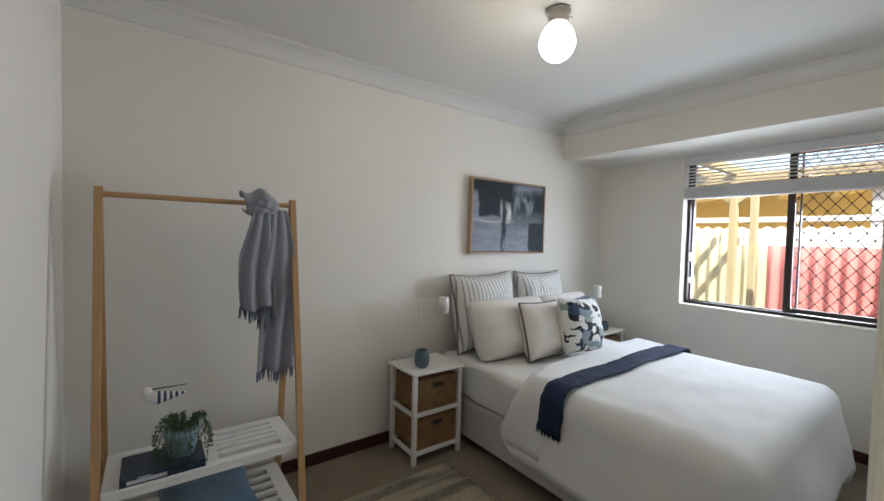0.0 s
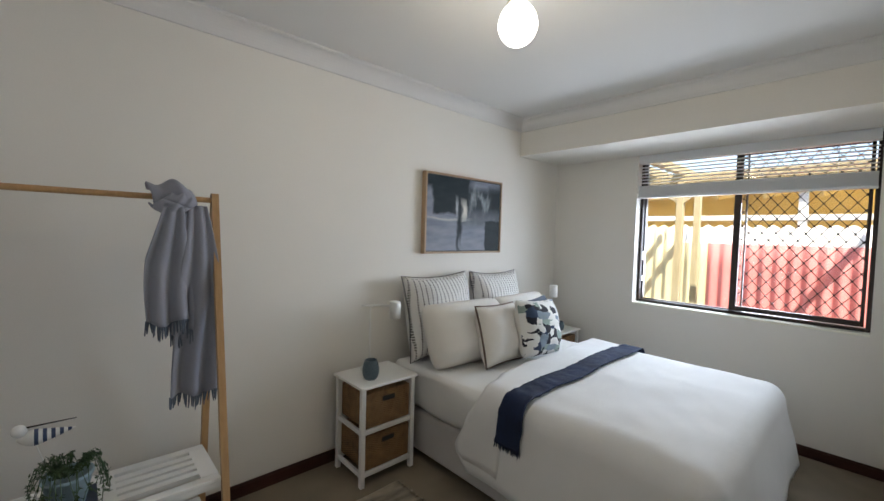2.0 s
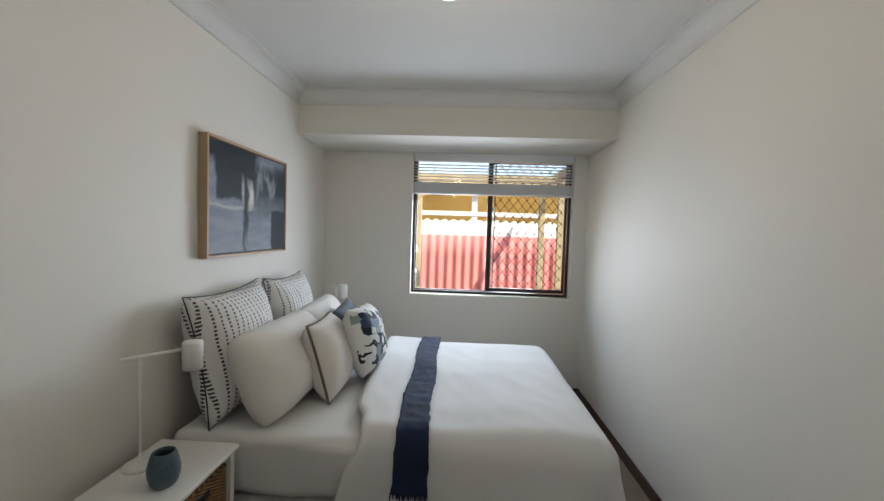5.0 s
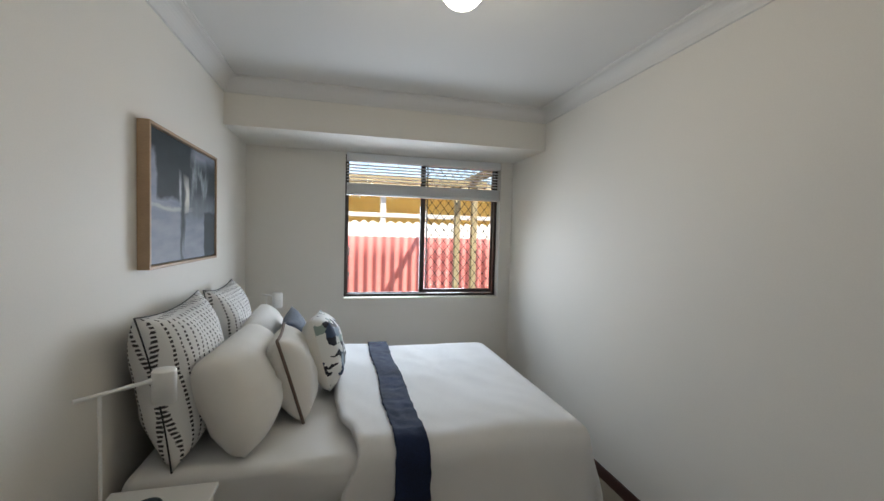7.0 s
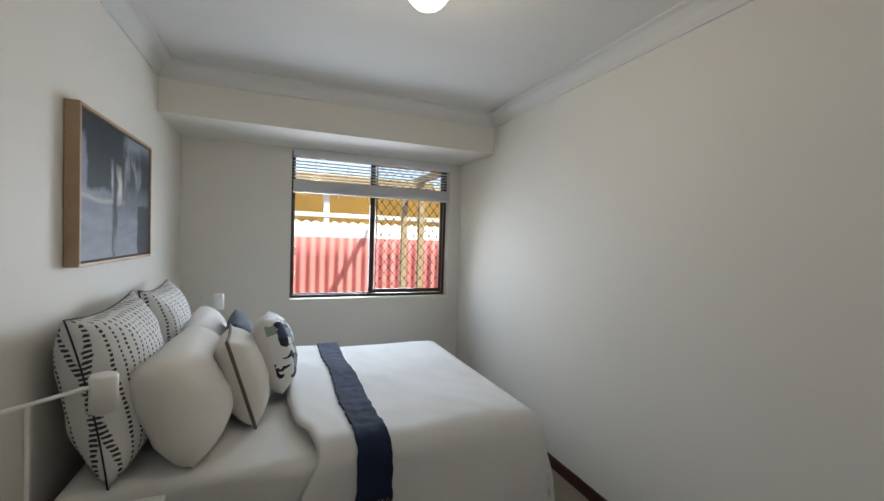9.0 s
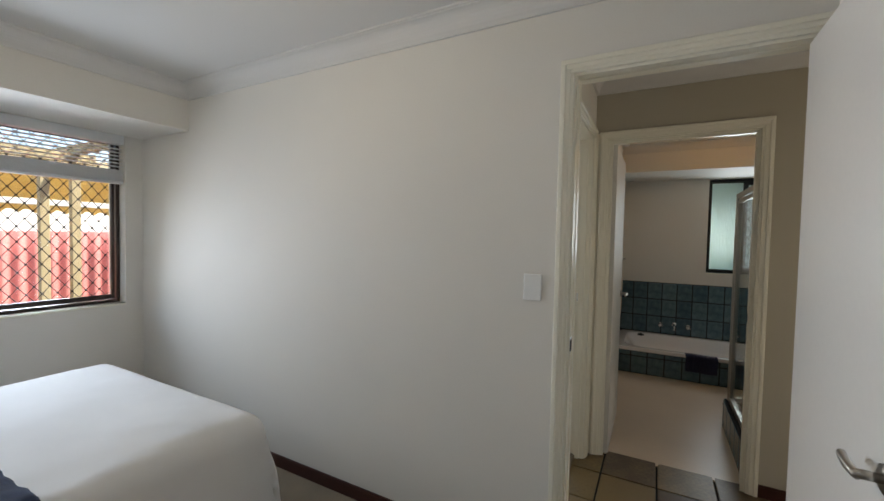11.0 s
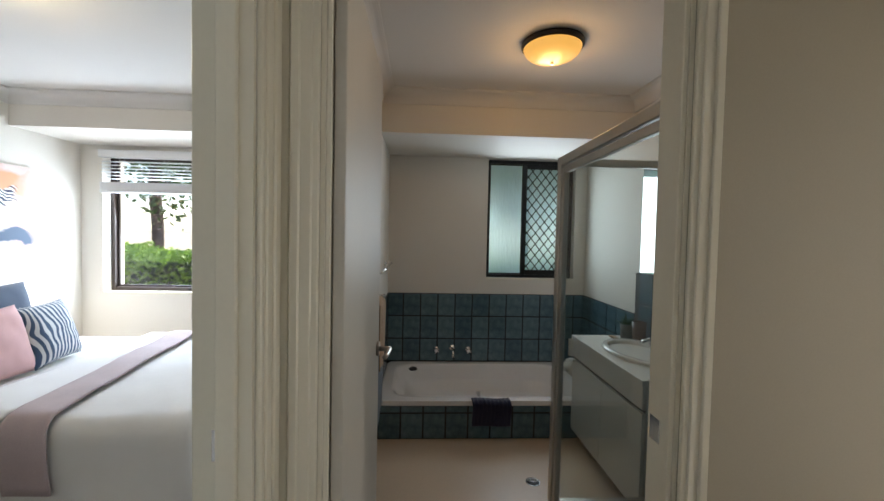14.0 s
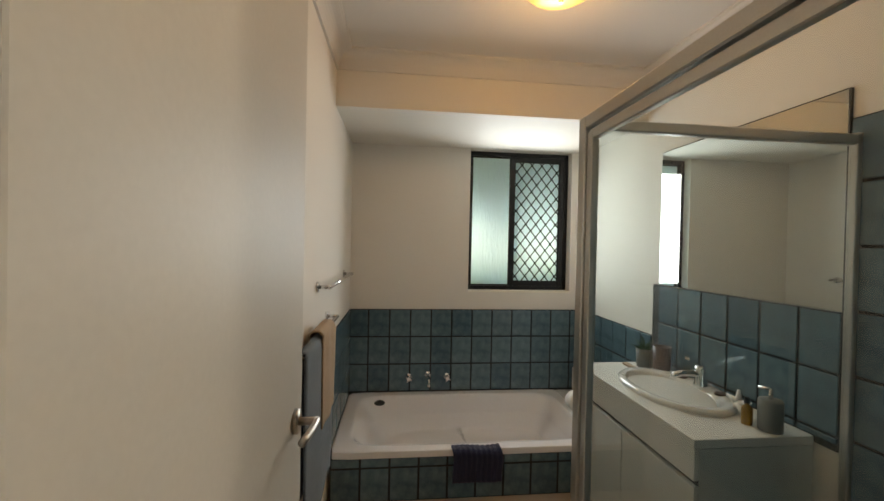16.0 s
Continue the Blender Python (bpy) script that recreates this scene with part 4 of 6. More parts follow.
part("plate", box(RX - 0.009, RX, -3.046, -2.973, 1.130, 1.239, None, 0.004, 2), WHITEPL, sw)
part("rocker", rod((RX - 0.012, -3.010, 1.173), (RX - 0.008, -3.010, 1.173), 0.010, None, 16), WHITEPL, sw)
part("screw_cap", rod((RX - 0.0098, -3.010, 1.220), (RX - 0.008, -3.010, 1.220), 0.004, None, 12), WHITEPL, sw)

vent = thing("ceiling_vent", 3.21, -3.36, CZ2 - 0.02, "dark slotted vent in the hall ceiling", "vent")
part("frame", box(3.16, 3.26, -3.45, -3.22, CZ2 - 0.012, CZ2, None, 0.003), GLOSSW, vent)
# black strips under the vent frame give the shade of its openings
for k in range(4):
    part("slot_shade", box(3.172 + 0.02 * k, 3.180 + 0.02 * k, -3.44, -3.23, CZ2 - 0.014, CZ2 - 0.0122), BLACKP, vent)

# ---- bedroom things ----
def puff(w, h, t, nu=22, nv=22, pinch=0.05, seed=0, soft=3.1, corner=0.04):
    """A stuffed cushion in its own frame: x across, z up from its lower edge, y thick."""
    bm = bmesh.new()
    rows = {}
    for side in (1, -1):
        for i in range(nu + 1):
            for j in range(nv + 1):
                u, v = 2 * i / nu - 1, 2 * j / nv - 1
                rim = i in (0, nu) or j in (0, nv)
                if rim and side == -1:
                    rows[(side, i, j)] = rows[(1, i, j)]
                    continue
                inx = 1 - pinch * (1 - abs(u) ** 2) * abs(v) ** 3
                x = u * w / 2 * (1 - pinch * (1 - v * v) * abs(u) ** 3)
                z = h / 2 + v * h / 2 * inx
                rc = 1 - corner * abs(u * v) ** 5
                x, z = x * rc, h / 2 + (z - h / 2) * rc
                d = (max(0, 1 - abs(u) ** soft) * max(0, 1 - abs(v) ** soft)) ** 0.55
                nz = noise.noise(Vector((u * 1.6 + seed * 7.1, v * 1.6, side * 2.0 + seed))) * 0.16 + noise.noise(Vector((u * 4 + seed, v * 4, side * 5.0))) * 0.06 + (1 - abs(noise.noise(Vector((u * 2.6 + seed * 3, v * 2.6, side * 3.0)))) ) ** 6 * -0.05
                y = side * (t / 2 * d * (1 + nz) + 0.002)
                rows[(side, i, j)] = bm.verts.new((x, y if not rim else 0.0, z))
    for side in (1, -1):
        for i in range(nu):
            for j in range(nv):
                q = [rows[(side, i, j)], rows[(side, i + 1, j)], rows[(side, i + 1, j + 1)], rows[(side, i, j + 1)]]
                try:
                    bm.faces.new(q if side == -1 else q[::-1])
                except ValueError:
                    pass
    return bm


def cushion(name, m, w, h, t, material, label, edge=None, edge_label="", seed=0, pinch=0.06, category="cushion"):
    corner = 0.075 if category == "pillow" else 0.0
    bm = puff(w, h, t, seed=seed, pinch=pinch, corner=corner)
    ob = new(name, finish(bm, name, material, True))
    ob.matrix_world = m
    origin[ob.name] = Vector((0, 0, 0))
    tagged(ob, label, category)
    if edge:
        pts = []
        n = 12
        for k in range(4 * n + 1):
            s, f = divmod(k % (4 * n), n)
            f = 2 * f / n - 1
            u, v = ((f, -1), (1, f), (-f, 1), (-1, -f))[s]
            x = u * w / 2 * (1 - pinch * (1 - v * v) * abs(u) ** 3)
            z = h / 2 + v * h / 2 * (1 - pinch * (1 - u * u) * abs(v) ** 3)
            rc = 1 - corner * abs(u * v) ** 5
            pts.append((x * rc, 0, h / 2 + (z - h / 2) * rc))
        e = new("piping", finish(tube(pts, edge[1], None, 6), "piping", edge[0], True))
        e.parent = ob
        tagged(e, edge_label)
    return ob


def lean(x, y, z, tilt, turn=0, roll=0):
    """A cushion's pose: its face looks along +x turned by turn, leaning back by tilt."""
    return Matrix.Translation((x, y, z)) @ Euler((0, 0, radians(90 + turn))).to_matrix().to_4x4() @ Euler((radians(-tilt), radians(roll), 0)).to_matrix().to_4x4()


# bed
bed = thing("bed", 0.95, -1.26, 0, "ensemble double bed with pale base and white fitted sheet", "bed")
YN, YF, XH, XF = -1.958, -0.555, 0.05, 1.80
bm = box(XH, XF - 0.02, YN + 0.015, YF - 0.015, 0.045, 0.300, None, 0.02, 3)
part("base", bm, BASEFAB, bed, "pale fabric bed base")


def mattress_top(u, v):
    x, y = XH + (XF - XH) * u, YN + (YF - YN) * v
    return (x, y, 0.560 + 0.010 * noise.noise(Vector((x * 3, y * 3, 0))))


bm = box(XH, XF, YN, YF, 0.303, 0.556, None, 0.05, 4)
bmesh.ops.subdivide_edges(bm, edges=[e for e in bm.edges if e.calc_length() > 0.3], cuts=14, use_grid_fill=True)
for vtx in bm.verts:
    c = vtx.co
    k = noise.noise(Vector((c.x * 5, c.y * 5, c.z * 9)))
    c += Vector((0, -0.016 if c.y < -1.9 else 0.0, 0)) * (k + math.sin(c.x * 11 + c.z * 26) * 0.45 + noise.noise(Vector((c.x * 14 + c.z * 20, c.z * 9, 2.0))) * 0.8) + Vector((0, 0, 0.008 * k if c.z > 0.5 else 0))
part("mattress", bm, SHEET, bed, "mattress in a wrinkled white fitted sheet", True)
for x in (0.2, 1.7):
    for y in (-1.85, -0.68):
        part("foot", rod((x, y, 0), (x, y, 0.05), 0.025, None, 14), BLACKP, bed)


# quilt: lies over the mattress and hangs down the sides and the foot
def drape(X, Y, xf, yn, yf, zt, r, flare=0.10, zmin=0.03, amp=0.012):
    ex = max(0.0, X - xf)
    ey = (yn - Y) if Y < yn else (Y - yf if Y > yf else 0.0)
    sy = -1 if Y < yn else 1
    d = math.hypot(ex, ey)
    cx, cy = min(X, xf), min(max(Y, yn), yf)
    if d < 1e-6:
        return Vector((X, Y, zt + 0.013 * noise.noise(Vector((X * 2.3, Y * 2.3, 3.1))) + 0.005 * noise.noise(Vector((X * 7, Y * 4, 1.0))) + 0.004 * (1 - abs(noise.noise(Vector((X * 5 + Y * 2, Y * 3, 9.0))))) ** 4))
    ox, oy = ex / d, sy * ey / d
    arc = r * math.pi / 2
    if d < arc:
        a = d / r
        out, dz = r * math.sin(a), r * (1 - math.cos(a))
    else:
        out, dz = r + (d - arc) * flare, r + (d - arc)
    s = X * 7.0 - Y * 9.0 + (3.0 if ey > ex else 0.0)
    out += amp * min(1.0, dz / 0.25) * (math.sin(s) + 0.7 * noise.noise(Vector((X * 3.5, Y * 3.5, 7.0))) * 2)
    z = zt - dz
    if z < zmin:
        out += (zmin - z) * 0.35
        z = zmin + 0.004 * math.sin(s * 2)
    return Vector((cx + ox * out, cy + oy * out, z))


HEM = ((-2.33, 0.775), (-2.24, 0.712), (-2.10, 0.765), (-1.95, 0.835), (-1.84, 0.815), (-1.68, 0.757), (-1.46, 0.737), (-1.13, 0.730), (-0.68, 0.698), (-0.20, 0.69))


def hem(Y):
    """The quilt's edge at the head end: it sags towards the pillows as it hangs."""
    for (a, p), (b, q) in zip(HEM, HEM[1:]):
        if Y <= b:
            f = min(1.0, max(0.0, (Y - a) / (b - a)))
            return p + (q - p) * f * f * (3 - 2 * f)
    return HEM[-1][1]


def quilt_fn(u, v):
    Y = -1.93 - 0.385 + (1.93 - 0.60 + 0.385 + 0.36) * v
    Xs = hem(Y) + 0.025
    X = Xs + (1.75 + 0.44 - Xs) * u
    p = drape(X, Y, 1.75, -1.875, -0.60, 0.567, 0.080, 0.19)
    return p


bm = grid_sheet(quilt_fn, 64, 64, -0.022)
quilt = single("quilt", bm, QUILT, 1.3, -1.26, 0.57, "white cotton quilt spread over the bed", "quilt", True)


def cuff_fn(u, v):
    Y = -1.93 - 0.37 + (1.93 - 0.60 + 0.37 + 0.33) * v
    Xa = hem(Y)
    X = Xa + (0.985 - Xa) * u
    p = drape(X, Y, 1.80, -1.890, -0.585, 0.594 - 0.010 * u * u + (0.0 if u > 0.04 else -0.010), 0.075, 0.16)
    return p


bm = grid_sheet(cuff_fn, 14, 60, -0.018)
e = part("turned_back_cuff", bm, QUILT, quilt, "", True)


def runner_fn(u, v):
    Y = -1.93 - 0.235 + (1.93 - 0.60 + 0.235 + 0.16) * v
    X = 0.946 - 0.018 * (Y + 1.2) + 0.130 * u + 0.006 * math.sin(Y * 9 + u) + 0.007 * noise.noise(Vector((Y * 22, u * 3, 4.0))) * (1 - 2 * min(u, 1 - u))
    p = drape(X, Y, 1.80, -1.900, -0.575, 0.606, 0.085, 0.17, amp=0.013)
    p.z += 0.004 * noise.noise(Vector((X * 24, Y * 24, 2.0)))
    return p


throw = single("throw_blanket", grid_sheet(runner_fn, 16, 150, -0.010), NAVY, 1.0, -1.26, 0.6, "navy woven throw laid across the quilt", "throw", True)
bm = bmesh.new()
rng = random.Random(4)
for i in range(40):
    p = runner_fn(i / 39, 0.0)
    q = p + Vector((rng.uniform(-0.006, 0.006), rng.uniform(-0.008, 0.004), -rng.uniform(0.018, 0.034)))
    rod(p, q, 0.0028, bm, 5, 0.0012)
tagged(part("fringe", bm, NAVY, throw, "frayed navy fringe"), kind="stuff")

cushion("cushion", lean(0.200, -1.635, 0.560, 11, 0, -1), 0.585, 0.55, 0.24, STITCH, "large square cushion with rows of black stitches", (DARKLINE, 0.003), "dark piping", 1, 0.10)
cushion("cushion", lean(0.195, -1.045, 0.560, 10, 2, 1), 0.570, 0.545, 0.23, STITCH, "large square cushion with rows of black stitches", (DARKLINE, 0.003), "dark piping", 2, 0.10)
cushion("pillow", lean(0.440, -1.590, 0.556, 22, -2, 0), 0.68, 0.41, 0.27, PILLOW, "plump cream cotton bed pillow", None, "", 3, 0.04, "pillow")
cushion("pillow", lean(0.420, -0.930, 0.560, 24, 3, 0), 0.64, 0.40, 0.20, PILLOW, "plump cream cotton bed pillow", None, "", 4, 0.04, "pillow")
cushion("cushion", lean(0.590, -1.465, 0.566, 17, 4, 2), 0.41, 0.375, 0.19, PILLOW, "square cream cushion edged with brown braid", (BRAID, 0.007), "brown braid edge", 5)
cushion("cushion", lean(0.570, -1.010, 0.570, 17, 4, -3), 0.38, 0.37, 0.14, DENIM, "slate blue square cushion leaning on pillows", None, "", 6)
cushion("cushion", lean(0.715, -1.255, 0.598, 15, -3, 4), 0.38, 0.37, 0.19, PRINT, "white cushion printed with navy and grey shapes", None, "", 7)


# nightstands
def nightstand(cx, cy):
    w, dp, h = 0.355, 0.285, 0.553
    xa, xb, ya, yb = cx - dp / 2, cx + dp / 2, cy - w / 2, cy + w / 2
    t = thing("nightstand", cx, cy, 0, "white nightstand with two wicker basket drawers", "nightstand", "nightstands beside the bed")
    part("top", box(xa - 0.012, xb + 0.014, ya - 0.012, yb + 0.012, h - 0.016, h, None, 0.004, 2), WHITEP, t)
    for x in (xa, xb - 0.026):
        for y in (ya, yb - 0.026):
            part("leg", box(x, x + 0.026, y, y + 0.026, 0, h - 0.016, None, 0.002), WHITEP, t)
    for z in (0.055, 0.285):
        for y in (ya, yb - 0.022):
            part("side_rail", box(xa + 0.026, xb - 0.026, y + 0.003, y + 0.019, z, z + 0.024, None, 0.001), WHITEP, t)
        for x in (xa, xb - 0.022):
            part("cross_rail", box(x + 0.003, x + 0.019, ya + 0.026, yb - 0.026, z, z + 0.024, None, 0.001), WHITEP, t)
        b = bmesh.new()
        z0, z1 = z + 0.026, z + 0.216
        box(xa + 0.012, xb - 0.010, ya + 0.030, yb - 0.030, z0, z1, b, 0.008, 2)
        dr = part("basket_drawer", b, WICKER, t, "brown woven wicker basket")
        # black patch on the solid basket front, the hand hole's shade as colour
        bz = z1 - 0.045
        part("hand_hole_shade", box(xb - 0.0105, xb - 0.0085, cy - 0.042, cy + 0.042, bz - 0.014, bz + 0.014, None, 0.0009), BLACKP, dr, "dark patch for the shade in the hand hole")
    return t


ns1 = nightstand(0.213, -2.190)
copy_thing(ns1, pose(0.213, -0.300, 0))


def table_lamp(cx, cy, cz, turn):
    t = thing("table_lamp", cx, cy, cz, "slim white metal lamp with a swing arm", "lamp", "bedside lamps")
    part("base", lathe(cx, cy, [(0.052, cz), (0.052, cz + 0.008), (0.046, cz + 0.012), (0.006, cz + 0.014)], None, 28), WHITEP, t, "", True)
    part("pole", rod((cx, cy, cz + 0.010), (cx, cy, cz + 0.385), 0.0048, None, 10), WHITEP, t)
    c, s = math.cos(radians(turn)), math.sin(radians(turn))
    zz = cz + 0.382
    part("arm", rod((cx - 0.055 * c, cy - 0.055 * s, zz - 0.004), (cx + 0.125 * c, cy + 0.125 * s, zz + 0.006), 0.0062, None, 10), WHITEP, t)
    hx, hy = cx + 0.152 * c, cy + 0.152 * s
    b = lathe(hx, hy, [(0.022, zz - 0.068), (0.033, zz - 0.068), (0.033, zz + 0.028), (0.029, zz + 0.033), (0.004, zz + 0.033)], None, 26)
    part("shade", b, WHITEP, t, "white cylinder lamp head", True)
    return t


lamp = table_lamp(0.120, -2.178, 0.553, 38)
copy_thing(lamp, pose(0.225, -0.385, 0.553, 0, 0, -90))


def candle_pot(cx, cy, cz, s=1.0):
    r = [(0.030, 0), (0.040, 0.012), (0.047, 0.040), (0.047, 0.062), (0.040, 0.090), (0.033, 0.108), (0.030, 0.108), (0.034, 0.092), (0.040, 0.060), (0.038, 0.040), (0.020, 0.030)]
    return single("candle_pot", lathe(cx, cy, [(a * s, cz + b * s) for a, b in r], None, 28), VASEM, cx, cy, cz, "rounded blue-grey ceramic pot on the nightstand", "vase", True)


candle_pot(0.268, -2.262, 0.553)
candle_pot(0.290, -0.330, 0.553, 0.75)

# painting over the bed
pt = thing("framed_painting", 0.0, -0.895, 1.24, "abstract navy and grey painting in an oak frame", "painting")
for q in ((0.002, 0.046, -1.707, -1.694, 1.232, 1.803), (0.002, 0.046, -0.903, -0.890, 1.232, 1.803), (0.002, 0.046, -1.694, -0.903, 1.232, 1.245), (0.002, 0.046, -1.694, -0.903, 1.790, 1.803)):
    part("frame", box(*q, None, 0.0015), OAK, pt, "pale oak float frame")
part("backing", box(0.003, 0.030, -1.692, -0.905, 1.247, 1.788), DARKLINE, pt)
part("canvas", box(0.030, 0.039, -1.687, -0.910, 1.252, 1.783, None, 0.001), ART1, pt, "abstract charcoal, grey and white brushwork")

# ceiling globe
LX, LY = 1.125, -2.155
cl = thing("ceiling_light", LX, LY, 2.10, "lit white glass globe on a nickel fitting", "ceiling light")
part("fitting", lathe(LX, LY, [(0.052, CZ), (0.055, CZ - 0.012), (0.048, CZ - 0.020), (0.044, CZ - 0.052), (0.048, CZ - 0.058), (0.044, CZ - 0.062)][::-1], None, 28), SATIN, cl, "nickel fitting", True)
gr = []
for k in range(15):
    a = math.pi * k / 14 * 0.86
    gr.append((max(0.002, 0.080 * math.sin(a) * (1.0 if a < 1.57 else 0.97)), 2.222 - 0.086 * math.cos(a)))
b = lathe(LX, LY, gr, None, 28)
g = part("globe", b, GLOBE_ON, cl, "glowing opal glass globe", True)
g.visible_shadow = False
for k in range(3):
    a = 2.1 * k + 0.4
    part("screw", rod((LX + 0.044 * math.cos(a), LY + 0.044 * math.sin(a), CZ - 0.045), (LX + 0.062 * math.cos(a), LY + 0.062 * math.sin(a), CZ - 0.045), 0.004, None, 8), SATIN, cl)

# clothes rack
rk = thing("clothes_rack", 0.28, -3.42, 0, "bamboo clothes rack with two white slatted shelves", "clothes rack")
RA, RB = -3.763, -3.046
for y in (RA, RB):
    for xf in (0.520, 0.050):
        part("leg", bar((xf, y, 0.0), (0.28, y, 1.511), 0.024, 0.026, None, (0, 1, 0)), BAMBOO, rk)
part("top_rail", rod((0.28, RA - 0.015, 1.485), (0.28, RB + 0.015, 1.485), 0.011, None, 14), BAMBOO, rk)


def slat_shelf(z, xa, xb):
    b = bmesh.new()
    y0, y1 = RA + 0.014, RB - 0.014
    ym = (y0 + y1) / 2
    box(xa, xa + 0.04, y0, y1, z - 0.016, z, b, 0.002)
    box(xb - 0.04, xb, y0, y1, z - 0.016, z, b, 0.002)
    for ya, yb in ((y0, y0 + 0.06), (ym - 0.035, ym + 0.035), (y1 - 0.06, y1)):
        box(xa + 0.04, xb - 0.04, ya, yb, z - 0.016, z, b)
    n = 5
    for i in range(n - 1):
        gx = xa + 0.04 + (xb - xa - 0.08) * (i + 1) / n
        for ya, yb in ((y0 + 0.06, ym - 0.035), (ym + 0.035, y1 - 0.06)):
            part("slat", box(gx - 0.0185, gx + 0.0185 - 0.008, ya, yb, z - 0.016, z), WHITEP, rk)
    part("shelf_rail", box(xa + 0.003, xa + 0.018, y0, y1, z - 0.040, z - 0.016), WHITEP, rk)
    part("shelf_rail", box(xb - 0.018, xb - 0.003, y0, y1, z - 0.040, z - 0.016), WHITEP, rk)
    part("shelf", b, WHITEP, rk, "white slatted shelf")


slat_shelf(0.4006, 0.140, 0.458)
slat_shelf(0.130, 0.085, 0.500)


# scarf knotted over the rail
def scarf_strip(bm, yc, w0, w1, zt, zb, xo, ph, curl=0.012):
    def fn(u, v):
        z = zt + (zb - zt) * v
        w = w0 + (w1 - w0) * min(1.0, v * 2.2)
        y = yc + (u - 0.5) * w + 0.010 * math.sin(v * 4 + ph) + 0.03 * (yc + 3.18) * v
        x = xo + curl * math.sin(u * 13 + ph + v * 1.5) * (0.4 + v) + 0.012 * math.sin(v * 5 + ph)
        return (x, y, z + 0.010 * math.sin(u * 7 + ph) * v)
    grid_sheet(fn, 26, 26, 0.004, bm)
    return [fn(i / 20, 1.0) for i in range(21)]


hems = []
sc = thing("scarf", 0.44, -3.17, 0.72, "blue-grey woollen scarf knotted over the rack rail", "scarf")
for args in ((-3.150, 0.060, 0.150, 1.45, 0.745, 0.450, 0.3), (-3.237, 0.060, 0.125, 1.44, 1.030, 0.468, 2.0), (-3.190, 0.050, 0.090, 1.42, 0.985, 0.430, 4.0)):
    bm = bmesh.new()
    hems += scarf_strip(bm, *args)
    part("tail", bm, SCARF, sc, "", True)
b = bmesh.new()
rng = random.Random(9)
for p in hems[::1]:
    p = Vector(p)
    rod(p + Vector((0, 0, 0.004)), p + Vector((rng.uniform(-0.004, 0.004), rng.uniform(-0.006, 0.006), -rng.uniform(0.035, 0.055))), 0.0042, b, 5, 0.002)
tagged(part("fringe", b, FRINGE, sc, "dark twisted fringe"), kind="stuff")


def loop_fn(u, v):
    a = -2.4 + 4.9 * v
    y = -3.290 + 0.135 * u + 0.010 * math.sin(v * 6)
    r = 0.034 + 0.010 * math.sin(u * 9 + v * 3) + 0.012 * math.sin(math.pi * u)
    return (0.42 + r * math.cos(a) * 1.1, y, 1.480 + r * math.sin(a) * 1.15)


part("loop", grid_sheet(loop_fn, 20, 20, 0.006), SCARF, sc, "", True)


def knot_fn(u, v):
    a = 2 * math.pi * v
    y = -3.215 + 0.085 * (u - 0.5) + 0.008 * math.sin(a * 2)
    r = (0.046 + 0.006 * math.sin(u * 16 + a)) * (0.55 + 0.45 * math.sin(math.pi * u))
    return (0.445 + r * math.cos(a), y + 0.02 * math.sin(a), 1.452 + r * math.sin(a) - 0.03 * (u - 0.5))


part("knot", grid_sheet(knot_fn, 16, 24, 0.004), SCARF, sc, "", True)

# book, plant and bird on the upper shelf
bk = thing("book", 0.49, -3.56, 0.467, "navy paperback book with pale lettering on the shelf", "book")
part("cover", box(0.405, 0.575, -3.690, -3.435, 0.467, 0.470, None, 0.0005), BOOKM, bk)
part("pages", box(0.409, 0.570, -3.688, -3.439, 0.470, 0.493), PAPER, bk)
cov = part("front_cover", box(0.405, 0.577, -3.690, -3.435, 0.493, 0.496, None, 0.0005), BOOKM, bk)
part("spine", box(0.5745, 0.578, -3.690, -3.435, 0.4675, 0.4955), BOOKM, bk)
for y0, y1, z0, z1 in ((-3.67, -3.555, 0.473, 0.486), (-3.64, -3.60, 0.4885, 0.492)):
    part("lettering", box(0.5781, 0.5787, y0, y1, z0, z1), INK, bk, "pale block lettering")
PX, PY, PZ = 0.485, -3.505, 0.496
pp = thing("pot_plant", PX, PY, PZ, "trailing green plant in a pale blue pot", "plant")
part("pot", lathe(PX, PY, [(0.042, PZ), (0.060, PZ + 0.085), (0.064, PZ + 0.088), (0.064, PZ + 0.098), (0.057, PZ + 0.098), (0.053, PZ + 0.080), (0.004, PZ + 0.078)], None, 26), POTM, pp, "pale blue tapered pot", True)
rng = random.Random(12)
bst, blf = bmesh.new(), bmesh.new()
